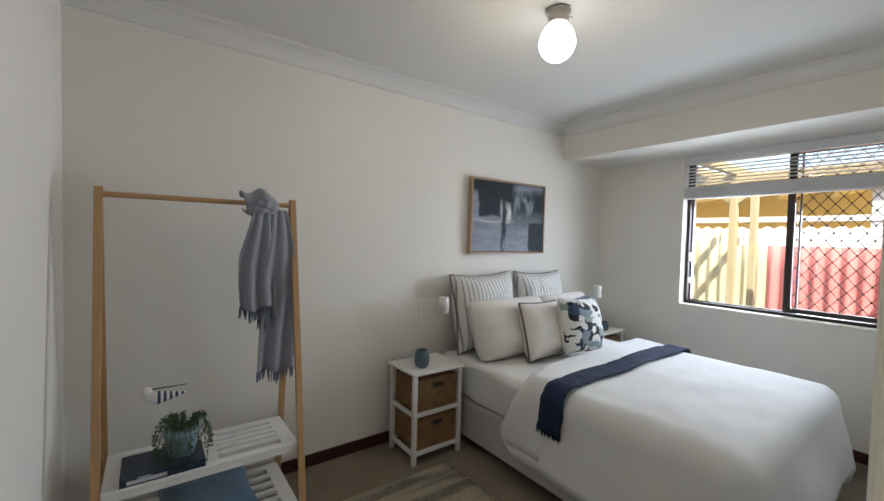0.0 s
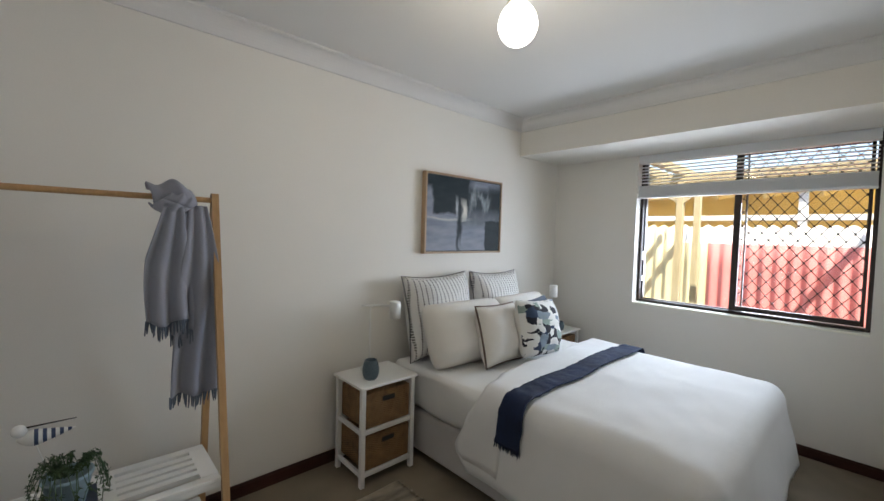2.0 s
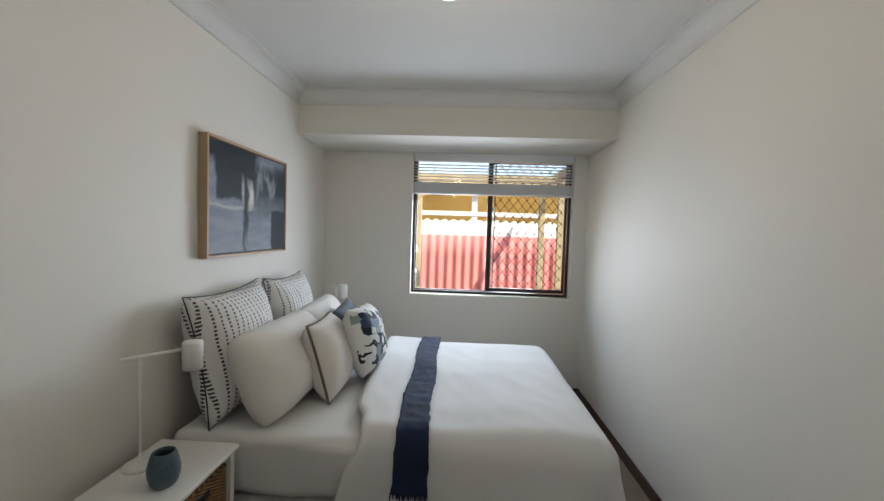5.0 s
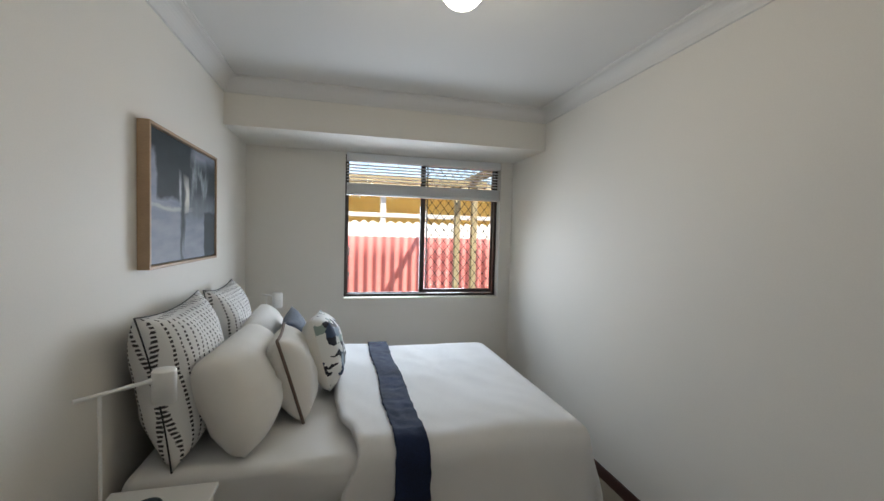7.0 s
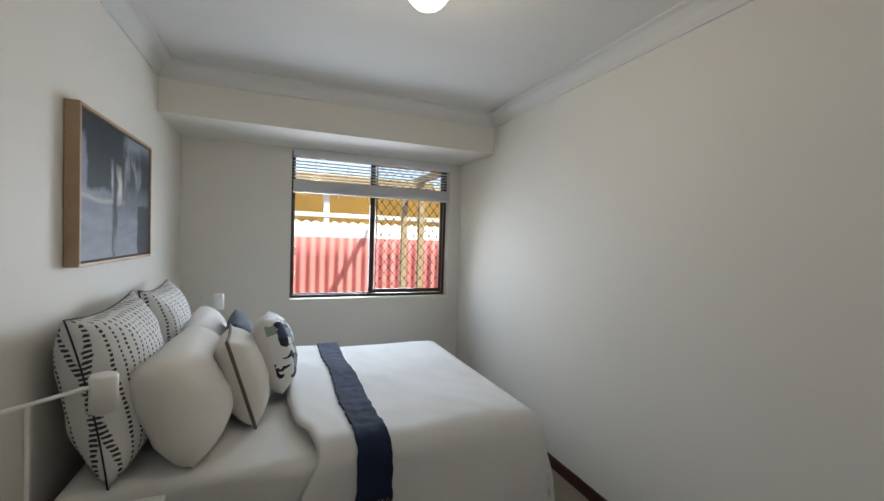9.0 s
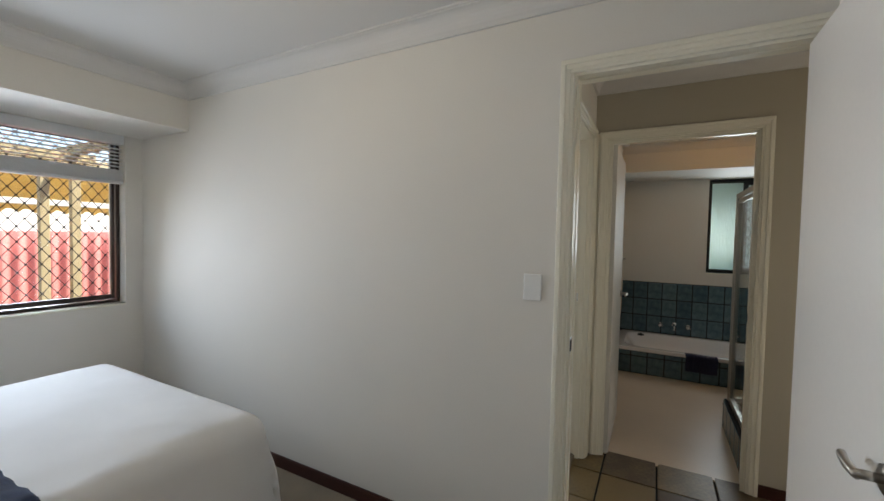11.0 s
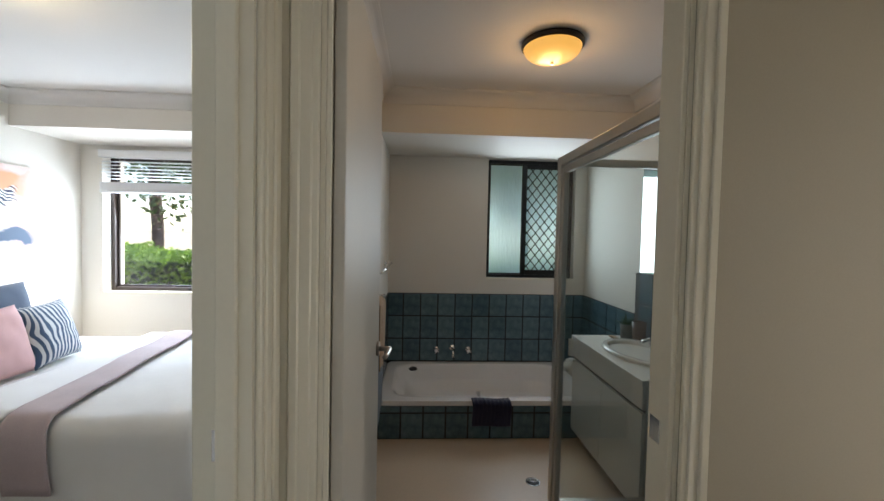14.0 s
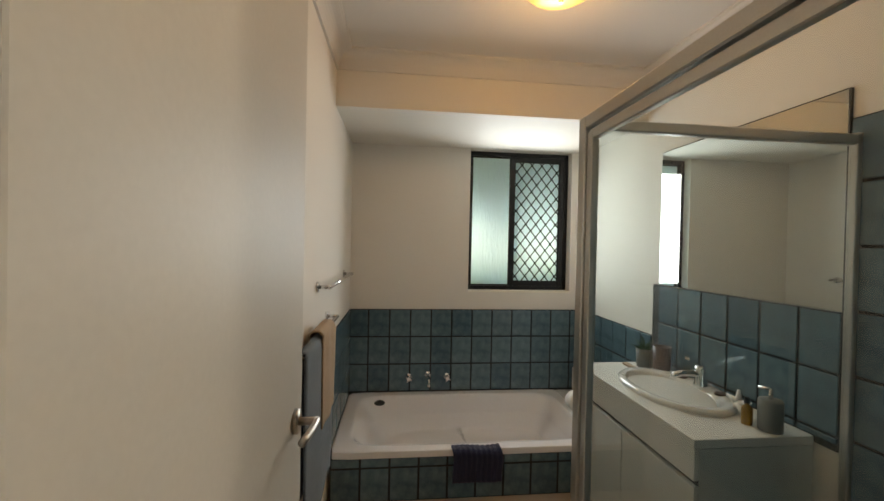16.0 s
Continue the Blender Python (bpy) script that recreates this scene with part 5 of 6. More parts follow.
for i in range(64):
    a = rng.uniform(0, 2 * math.pi)
    L = rng.uniform(0.05, 0.125)
    hang = rng.random() < 0.5
    pts = []
    for k in range(7):
        f = k / 6
        if hang:
            r = 0.03 + 0.052 * min(1, f * 2.2) + 0.02 * f
            z = PZ + 0.098 + 0.035 * math.sin(min(1, f * 2.0) * math.pi) - max(0, f - 0.35) * L * 1.5
        else:
            r = 0.008 + 0.07 * f * (0.4 + 0.6 * (i % 3) / 2)
            z = PZ + 0.09 + L * 0.75 * f * (1.15 - 0.5 * f)
        w = a + 0.25 * math.sin(f * 3 + i)
        pts.append(Vector((PX + r * math.cos(w), PY + r * math.sin(w), z)))
    tube(pts, 0.0012, bst, 4)
    for k in range(1, 7):
        for s in (-1, 1, 0):
            c = pts[k] + Vector((rng.uniform(-0.006, 0.006), rng.uniform(-0.006, 0.006), rng.uniform(-0.003, 0.006)))
            d1 = Vector((rng.uniform(-1, 1), rng.uniform(-1, 1), rng.uniform(-0.4, 0.8))).normalized() * rng.uniform(0.006, 0.010)
            d2 = d1.orthogonal().normalized() * 0.0032
            vs = [blf.verts.new(c - d1), blf.verts.new(c + d2), blf.verts.new(c + d1), blf.verts.new(c - d2)]
            blf.faces.new(vs)
tagged(part("stems", bst, LEAFG, pp), kind="stuff")
tagged(part("leaves", blf, LEAFG, pp, "small dark green leaves"), kind="stuff")
BYX, BYY, BZ = 0.40, -3.575, 0.467
bd = thing("bird_ornament", BYX, BYY, BZ, "white and navy striped wooden bird on a wire stand", "ornament")
bod = bmesh.new()
n = 14
loops = []
for i in range(n + 1):
    f = i / n
    r = 0.026 * (math.sin(math.pi * min(1, f * 1.6 + 0.02)) ** 0.7 if f < 0.32 else (1 - (f - 0.32) / 0.70) ** 0.9)
    c = Vector((BYX, BYY - 0.045 + 0.135 * f, 0.700 - 0.006 * f + 0.010 * f * f))
    loops.append([bod.verts.new(c + Vector((0.75 * r * math.cos(2 * math.pi * k / 16), 0, r * math.sin(2 * math.pi * k / 16)))) for k in range(16)])
for i in range(n):
    for k in range(16):
        fc = bod.faces.new((loops[i][k], loops[i][(k + 1) % 16], loops[i + 1][(k + 1) % 16], loops[i + 1][k]))
        fc.material_index = 1 if (i >= 4 and i % 2 == 0) else 0
bod.faces.new(loops[0][::-1])
bod.faces.new(loops[-1])
part("body", bod, [BIRDW, BIRDN], bd, "white wooden body with navy stripes", True)
hd = bmesh.new()
bmesh.ops.create_uvsphere(hd, u_segments=16, v_segments=10, radius=0.019, matrix=Matrix.Translation((BYX, BYY - 0.040, 0.728)))
part("head", hd, BIRDW, bd, "white head", True)
part("beak", rod((BYX, BYY - 0.025, 0.735), (BYX, BYY + 0.092, 0.7345), 0.0032, None, 8, 0.0016), WIRE, bd, "long dark beak")
part("leg_wire", rod((BYX, BYY - 0.005, 0.680), (BYX + 0.01, BYY + 0.05, BZ + 0.02), 0.0018, None, 6), BIRDW, bd)
part("stand", box(BYX - 0.025, BYX + 0.035, BYY + 0.015, BYY + 0.085, BZ, BZ + 0.02, None, 0.002), BIRDW, bd)

cushion("storage_cushion", pose(0.29, -3.40, 0.180, 90, 0, 90) @ Matrix.Translation((0, 0, -0.18)), 0.36, 0.34, 0.09, BLUECASE, "blue felt cushion lying on the lower rack shelf", None, "", 8)
for ob in (bk, pp, bd, sc):
    # these stand on or hang from the rack
    ob.location = Vector((2.285, -3.604, 1.352)) + (Vector(ob.location) - Vector((2.285, -3.604, 1.352))) * 1.075
    ob.scale = (1.075, 1.075, 1.075)

# jute rug
def rug_fn(u, v):
    x, y = 0.42 + 0.62 * u, -2.19 - 1.0 * v
    return (x + 0.006 * math.sin(v * 9), y + 0.004 * math.sin(u * 11), 0.010 + 0.0015 * math.sin(u * 60) + 0.002 * noise.noise(Vector((x * 9, y * 9, 0))))


rug = single("rug", grid_sheet(rug_fn, 60, 40, -0.009), JUTE, 0.75, -2.7, 0.0, "woven jute rug with dark stripes on the carpet", "rug", True)
b = bmesh.new()
rng = random.Random(3)
for i in range(46):
    x = 0.425 + 0.61 * i / 45
    rod((x, -2.192, 0.008), (x + rng.uniform(-0.008, 0.008), -2.165 + rng.uniform(-0.008, 0.008), 0.004), 0.003, b, 5)
tagged(part("fringe", b, JUTE, rug), kind="stuff")

# ---- bathroom things ----
TP, TH = 0.1575, 0.208
TG = 0.011


def tile_mesh(w, h, d=0.005):
    """One glazed tile, w wide along y, h high, facing -x, with rounded edges."""
    bm = box(-d, 0.0, -w / 2, w / 2, 0, h, None, 0.0016)
    me = bpy.data.meshes.new("tile")
    bmesh.ops.recalc_face_normals(bm, faces=bm.faces)
    bm.to_mesh(me)
    bm.free()
    me.materials.append(TILE)
    return me


tile_cache = {}


def lay(parent, facing, at, a0, a1, z0, z1, start, zstart=None, pitch=TP, hgt=TH):
    """Tiles over a0..a1, z0..z1 on a wall at 'at'; facing -x, +y or -y; cut at the edges."""
    o = origin[parent.name]
    z = z0 if zstart is None else zstart
    while z < z1 - 0.01:
        zl, zh = max(z, z0), min(z + hgt, z1)
        a = start
        while a > a0:
            a -= pitch
        while a < a1 - 0.01:
            lo, hi = max(a, a0), min(a + pitch, a1)
            w, h = round(hi - lo - TG, 4), round(zh - zl - TG, 4)
            if w > 0.012 and h > 0.012:
                key = (w, h)
                if key not in tile_cache:
                    tile_cache[key] = tile_mesh(w, h)
                t = new("tile", tile_cache[key])
                t.parent = parent
                mid = (lo + hi) / 2
                if facing == '-x':
                    m = Matrix.Translation((at, mid, zl + TG / 2))
                elif facing == '+y':
                    m = pose(mid, at, zl + TG / 2, 0, 0, -90)
                elif facing == '+x':
                    m = pose(at, mid, zl + TG / 2, 0, 0, 180)
                else:
                    m = pose(mid, at, zl + TG / 2, 0, 0, 90)
                t.matrix_basis = Matrix.Translation(-o) @ m
            a += pitch
        z += hgt


RIM = 0.245
TUB = (5.335, 6.218, -4.690, -3.092)
# bath: enamel rim and bowl
bt = thing("bathtub", 5.78, -3.89, FZ, "white enamel bath set in blue-green tiled surround", "bathtub")


def tub_fn(u, v):
    """From the outer rim (v = 0) over the lip and down into the bowl (v = 1)."""
    x0, x1, y0, y1 = TUB
    cx, cy, hx, hy = (x0 + x1) / 2, (y0 + y1) / 2, (x1 - x0) / 2, (y1 - y0) / 2
    a = 2 * math.pi * u
    c, s = math.cos(a), math.sin(a)

    def sup(ax, ay, n):
        k = (abs(c) ** n + abs(s) ** n) ** (-1 / n)
        return ax * k * c, ay * k * s
    levels = ((0.0, 1.0, 1.0, 40, RIM - 0.035), (0.06, 1.0, 1.0, 40, RIM - 0.004), (0.10, 0.995, 0.997, 30, RIM), (0.30, 0.84, 0.90, 7, RIM), (0.36, 0.82, 0.885, 6, RIM - 0.012),
              (0.60, 0.76, 0.82, 5, RIM - 0.13), (0.85, 0.66, 0.72, 4, RIM - 0.225), (0.93, 0.56, 0.64, 4, RIM - 0.245), (1.0, 0.02, 0.02, 2.5, RIM - 0.250))
    for (v0, *p), (v1, *q) in zip(levels, levels[1:]):
        if v <= v1 + 1e-9:
            f = (v - v0) / (v1 - v0)
            ax, ay, n, z = [p[i] + (q[i] - p[i]) * f for i in range(4)]
            x, y = sup(hx * ax, hy * ay, n)
            sl = 0.10 if v > 0.36 else 0.0
            return (cx + x, cy + y + (sl * (v - 0.36)) * (1 if s > 0 else 0.2) * -1, z)
    return (cx, cy, RIM - 0.25)


bm = grid_sheet(tub_fn, 96, 40)
bmesh.ops.remove_doubles(bm, verts=bm.verts, dist=0.0004)
part("bowl", bm, ACRYL, bt, "white enamel bowl and rim", True)
part("surround", box(TUB[0] + 0.012, TUB[1], TUB[2] + 0.01, TUB[3], FZ, RIM - 0.255), GROUTD, bt)
part("surround", box(TUB[0] + 0.010, TUB[0] + 0.045, -4.90, TUB[3], FZ, RIM - 0.034), GROUTD, bt)
part("end_ledge", box(TUB[0] + 0.03, 6.218, -4.897, -4.692, FZ, RIM - 0.006), CERAMIC, bt)
lay(bt, '-x', TUB[0] + 0.010, -4.90, TUB[3], FZ, RIM - 0.034, -3.252 - TP, FZ, TP, 0.185)
part("overflow_plug", lathe(5.99, -3.325, [(0.034, RIM), (0.038, RIM + 0.008), (0.030, RIM + 0.016), (0.012, RIM + 0.018), (0.009, RIM + 0.026), (0.003, RIM + 0.026)], None, 18), BLACKP, bt, "black plug resting on the rim", True)
part("drain", rod((5.78, -4.35, RIM - 0.249), (5.78, -4.35, RIM - 0.245), 0.022, None, 18), CHROME, bt)


def wall_tap(y, z, cross):
    t = thing("bath_tap" if cross else "bath_spout", 6.215, y, z, "chrome cross-head bath tap on the tiles" if cross else "short chrome bath spout on the tiles", "tap")
    part("flange", rod((6.222, y, z), (6.210, y, z), 0.024, None, 20), CHROME, t, "", True)
    part("stem", rod((6.212, y, z), (6.165, y, z), 0.011, None, 14), CHROME, t, "", True)
    if cross:
        for a in (0.4, 0.4 + math.pi / 2):
            dy, dz = 0.027 * math.cos(a), 0.027 * math.sin(a)
            part("cross_handle", rod((6.165, y - dy, z - dz), (6.165, y + dy, z + dz), 0.008, None, 10), CHROME, t, "", True)
        part("cap", rod((6.168, y, z), (6.150, y, z), 0.013, None, 14), CERAMIC, t)
    else:
        part("spout", tube([(6.17, y, z), (6.13, y, z), (6.10, y, z - 0.008), (6.085, y, z - 0.030), (6.082, y, z - 0.05)], 0.011, None, 12), CHROME, t, "", True)


wall_tap(-3.530, 0.360, True)
wall_tap(-3.675, 0.375, False)
wall_tap(-3.822, 0.360, True)


# navy mat folded over the bath edge
def mat_fn(u, v):
    """From inside the bath over the rim and down the front, in soft ribs."""
    y = -3.748 - 0.272 * u
    s = v * 0.245
    zt = RIM + 0.010
    rib = 0.0022 * math.sin(u * 60)
    if s < 0.055:
        x, z = 5.375 - s, zt + rib - 0.006 * (1 - s / 0.055)
    elif s < 0.105:
        a = (s - 0.055) / 0.05 * math.pi / 2
        x, z = 5.320 - 0.032 * math.sin(a) - rib * math.sin(a), zt - 0.030 * (1 - math.cos(a)) + rib * math.cos(a)
    else:
        x, z = 5.288 - rib - 0.003 * math.sin(u * 8), zt - 0.030 - (s - 0.105)
    return (x, y + 0.003 * math.sin(v * 9), z + 0.003 * math.sin(u * 7))


single("bath_mat", grid_sheet(mat_fn, 70, 30, -0.016), TOWELN, 5.30, -3.88, 0.10, "folded navy bath mat hung over the bath edge", "bath mat", True)


# towel rails on the wall beside the bath
def rail(x0, x1, z, y=-3.137, label="chrome towel rail on the bathroom wall"):
    t = thing("towel_rail", (x0 + x1) / 2, -3.08, z, label, "towel rail")
    part("bar", rod((x0, y, z), (x1, y, z), 0.008, None, 12), CHROME, t, "", True)
    for x in (x0 + 0.012, x1 - 0.012):
        part("post", rod((x, -3.081, z), (x, y - 0.006, z), 0.009, None, 12), CHROME, t, "", True)
        part("flange", rod((x, -3.0805, z), (x, -3.088, z), 0.023, None, 20), CHROME, t, "", True)
    return t


rail(4.98, 5.84, 1.165)
rail(4.46, 5.24, 0.995)


def towel(name, x0, x1, z, front, back, material, label, off):
    def fn(u, v):
        x = x0 + (x1 - x0) * u
        L = front + back + 0.05
        s = v * L
        w = 0.004 * math.sin(u * 9 + v * 3)
        if s < front:
            return (x, -3.137 - 0.016 - off + w, z - front + s)
        if s < front + 0.05:
            a = (s - front) / 0.05 * math.pi
            return (x, -3.137 - (0.016 + off) * math.cos(a), z + (0.012 + off) * math.sin(a))
        return (x, -3.137 + 0.016 + off * 0.5 + w * 0.3, z - (s - front - 0.05))
    single(name, grid_sheet(fn, 14, 50, 0.006), material, (x0 + x1) / 2, -3.14, z - front, label, "towel", True)


towel("towel", 4.48, 4.98, 0.997, 0.62, 0.5, TOWELB, "blue-grey bath towel hung on the rail", 0.004)
towel("hand_towel", 4.70, 4.95, 1.006, 0.34, 0.25, TOWELT, "tan hand towel hung over the blue towel", 0.016)

# vanity
VX0, VX1, VY0, VY1, VZ = 4.425, 5.310, -4.897, -4.445, 0.720
vn = thing("vanity_cabinet", (VX0 + VX1) / 2, -4.68, FZ, "pale grey laminate bathroom vanity with two doors", "vanity")
part("carcass", box(VX0 + 0.004, VX1, VY0, VY1 - 0.022, FZ + 0.09, VZ - 0.035), LAMIN, vn)
part("kickboard", box(VX0 + 0.03, VX1, VY0, VY1 - 0.07, FZ, FZ + 0.09), DARKLINE, vn)
xm = (VX0 + VX1) / 2
for a, b in ((VX0 + 0.004, xm - 0.002), (xm + 0.002, VX1 - 0.002)):
    part("door", box(a, b, VY1 - 0.020, VY1 - 0.002, FZ + 0.095, VZ - 0.165, None, 0.002), LAMIN, vn)
# black strip behind the gap deepens the groove's shade by colour
part("finger_groove_shade", box(VX0 + 0.006, VX1, VY1 - 0.030, VY1 - 0.0205, VZ - 0.164, VZ - 0.146), BLACKP, vn, "dark strip for the shade in the finger-pull groove")
part("fascia", box(VX0 + 0.004, VX1, VY1 - 0.020, VY1 - 0.002, VZ - 0.145, VZ - 0.034, None, 0.002), WHITEP, vn)
solid("countertop", box(VX0, VX1 + 0.015, VY0, VY1 + 0.004, VZ - 0.032, VZ, None, 0.004, 2), WHITEP, "white laminate countertop resting on the vanity", "worktop", "")
BCX, BCY = 4.88, -4.690
bs = thing("washbasin", BCX, BCY, VZ, "oval white ceramic basin set in the vanity top", "basin")


def basin_fn(u, v):
    a = 2 * math.pi * u
    lv = ((0.0, 1.0, 0.000), (0.10, 1.0, 0.012), (0.2, 0.96, 0.020), (0.34, 0.84, 0.020), (0.44, 0.78, 0.010), (0.7, 0.62, -0.06), (0.9, 0.38, -0.085), (1.0, 0.03, -0.09))
    for (v0, s0, z0), (v1, s1, z1) in zip(lv, lv[1:]):
        if v <= v1 + 1e-9:
            f = (v - v0) / (v1 - v0)
            s, z = s0 + (s1 - s0) * f, z0 + (z1 - z0) * f
            back = 0.02 * (1 if v > 0.34 else 0)
            return (BCX + 0.290 * s * math.cos(a), BCY + 0.196 * s * math.sin(a) + back * min(1, max(0, (v - 0.3) * 4)), VZ + z + 0.001)
    return (BCX, BCY, VZ - 0.08)


bm = grid_sheet(basin_fn, 64, 30)
bmesh.ops.remove_doubles(bm, verts=bm.verts, dist=0.0004)
part("bowl", bm, CERAMIC, bs, "", True)
for x in (BCX + 0.115, BCX - 0.115):
    part("plug_cap", rod((x, BCY - 0.142, VZ + 0.018), (x, BCY - 0.142, VZ + 0.026), 0.022, None, 16), BROWNP, bs)
mx = thing("mixer_tap", BCX, -4.835, VZ + 0.018, "chrome single-lever basin mixer", "tap")
part("body", lathe(BCX, -4.832, [(0.030, VZ + 0.018), (0.030, VZ + 0.024), (0.026, VZ + 0.030), (0.025, VZ + 0.095), (0.022, VZ + 0.108), (0.004, VZ + 0.110)], None, 20), CHROME, mx, "", True)
part("spout", tube([(BCX, -4.83, VZ + 0.066), (BCX, -4.79, VZ + 0.078), (BCX, -4.74, VZ + 0.080), (BCX, -4.705, VZ + 0.070), (BCX, -4.695, VZ + 0.052)], 0.0155, None, 12), CHROME, mx, "", True)
part("lever", bar((BCX, -4.840, VZ + 0.116), (BCX - 0.012, -4.755, VZ + 0.148), 0.026, 0.012), CHROME, mx)

# things on the vanity
def bottle(name, x, y, rings, material, label, category, extra=None):
    t = thing(name, x, y, VZ, label, category)
    part("body", lathe(x, y, [(r, VZ + z) for r, z in rings], None, 22), material, t, "", True)
    return t


t = bottle("soap_dispenser", 4.475, -4.775, [(0.036, 0), (0.038, 0.004), (0.038, 0.105), (0.034, 0.112), (0.012, 0.113)], STONE, "grey stoneware soap dispenser with a chrome pump", "soap dispenser")
part("pump", rod((4.475, -4.775, VZ + 0.112), (4.475, -4.775, VZ + 0.150), 0.007, None, 12), CHROME, t, "chrome pump", True)
part("nozzle", rod((4.475, -4.775, VZ + 0.150), (4.510, -4.760, VZ + 0.146), 0.006, None, 10), CHROME, t, "", True)
t = bottle("oil_bottle", 4.530, -4.735, [(0.017, 0), (0.018, 0.003), (0.018, 0.060), (0.008, 0.072), (0.008, 0.078)], AMBER, "small amber oil bottle with dark cap", "bottle")
part("cap", rod((4.530, -4.735, VZ + 0.078), (4.530, -4.735, VZ + 0.098), 0.010, None, 14), BLACKP, t)
st = thing("starfish_ornament", 4.600, -4.765, VZ, "white ceramic starfish ornament standing on the vanity", "ornament")
bm = bmesh.new()
for k in range(5):
    a = 2 * math.pi * k / 5 + math.pi / 2
    rod((4.600, -4.765, VZ + 0.052), (4.600 + 0.052 * math.cos(a), -4.765 + 0.008 * math.sin(a * 2), VZ + 0.052 + 0.050 * math.sin(a)), 0.016, bm, 8, 0.005)
part("star", bm, CERAMIC, st, "", True)
t = thing("potted_succulent", 5.235, -4.790, VZ, "small green succulent in a grey cup", "plant")
part("pot", lathe(5.235, -4.790, [(0.040, VZ), (0.046, VZ + 0.100), (0.042, VZ + 0.100), (0.040, VZ + 0.088), (0.003, VZ + 0.086)], None, 20), STONE, t, "grey cup", True)
b = bmesh.new()
rng = random.Random(21)
for k in range(34):
    a, e = rng.uniform(0, 6.283), rng.uniform(0.35, 1.4)
    L = rng.uniform(0.045, 0.085)
    p = Vector((5.235, -4.790, VZ + 0.088))
    rod(p, p + Vector((math.cos(a) * math.cos(e), math.sin(a) * math.cos(e), math.sin(e))) * L, 0.005, b, 5, 0.001)
tagged(part("leaves", b, LEAFG, t), kind="stuff")
t = bottle("tumbler", 5.135, -4.820, [(0.038, 0), (0.040, 0.003), (0.044, 0.135), (0.039, 0.135), (0.036, 0.010), (0.003, 0.008)], BROWNP, "dark brown ribbed bathroom tumbler", "tumbler")
single("wooden_brush", box(5.16, 5.28, -4.715, -4.685, VZ, VZ + 0.014, None, 0.005, 2), OAK, 5.22, -4.70, VZ, "flat wooden brush lying on the vanity", "brush")

# mirror
mr = thing("mirror", 4.80, -4.895, 1.168, "frameless wall mirror over the vanity tiles", "mirror")
part("glass", box(4.345, 5.275, -4.896, -4.890, 1.168, 1.900, None, 0.001), MIRROR, mr)
part("edge_strip", box(4.339, 4.345, -4.899, -4.889, 1.168, 1.902), DARKLINE, mr)
part("edge_strip", box(4.345, 5.275, -4.899, -4.889, 1.900, 1.903), DARKLINE, mr)

# shower: tiled hob, framed glass
SX, SY, ST = 4.315, -3.985, 1.745
HOB = 0.185
sh = thing("shower_screen", 3.92, -4.44, FZ, "framed glass shower enclosure on a dark tiled hob", "shower")
part("hob", box(BX, SX + 0.035, SY - 0.05, SY + 0.035, FZ, HOB, None, 0.004), GROUTD, sh)
part("hob", box(SX - 0.05, SX + 0.035, -4.90, SY - 0.05, FZ, HOB, None, 0.004), GROUTD, sh)
part("tray", box(BX, SX - 0.05, -4.90, SY - 0.05, FZ, FZ + 0.05), LAMIN, sh)
lay(sh, '+y', SY + 0.035, BX, SX + 0.03, FZ, HOB - 0.004, BX, FZ)
lay(sh, '+x', SX + 0.035, -4.895, SY + 0.03, FZ, HOB - 0.004, SY, FZ)
part("corner_post", box(SX - 0.018, SX + 0.022, SY - 0.022, SY + 0.018, HOB, ST, None, 0.004, 2), ALUM, sh, "brushed aluminium post")
part("corner_post", box(SX - 0.050, SX - 0.022, SY - 0.012, SY + 0.012, HOB, ST - 0.05, None, 0.003), ALUM, sh)
part("head_rail", box(BX, SX - 0.018, SY - 0.022, SY + 0.018, ST - 0.040, ST, None, 0.004), ALUM, sh)
part("head_rail", box(BX + 0.02, SX - 0.03, SY - 0.010, SY + 0.010, ST - 0.075, ST - 0.044, None, 0.003), ALUM, sh)
part("end_rail", box(SX - 0.014, SX + 0.014, -4.895, SY - 0.022, ST - 0.038, ST - 0.004, None, 0.004), ALUM, sh)
part("bottom_rail", box(BX, SX - 0.018, SY - 0.018, SY + 0.014, HOB, HOB + 0.035, None, 0.004), ALUM, sh)
part("bottom_rail", box(SX - 0.012, SX + 0.012, -4.895, SY - 0.022, HOB, HOB + 0.035, None, 0.004), ALUM, sh)
part("wall_channel", box(SX - 0.014, SX + 0.014, -4.899, -4.872, HOB, ST, None, 0.003), ALUM, sh)
part("door_stile", box(BX + 0.002, BX + 0.045, SY - 0.016, SY + 0.014, HOB + 0.035, ST - 0.044, None, 0.004), ALUM, sh)
p1 = part("glass_panel", box(BX + 0.045, SX - 0.05, SY - 0.003, SY + 0.003, HOB + 0.03, ST - 0.07), SHOWERG, sh, "clear shower glass")
p2 = part("glass_panel", box(SX - 0.003, SX + 0.003, -4.88, SY - 0.02, HOB + 0.03, ST - 0.035), SHOWERG, sh, "clear shower glass")
p1.visible_shadow = p2.visible_shadow = False

# bowl lamp, floor waste, paper holder
BLX, BLY = 4.655, -4.03
bl = thing("ceiling_light", BLX, BLY, 2.31, "lit amber glass bowl ceiling light", "ceiling light")
part("rim", lathe(BLX, BLY, [(0.150, CZ2 - 0.030), (0.158, CZ2 - 0.022), (0.158, CZ2 - 0.004), (0.12, CZ2)], None, 40), BRONZE, bl, "dark band above the glass bowl", True)
rings = []
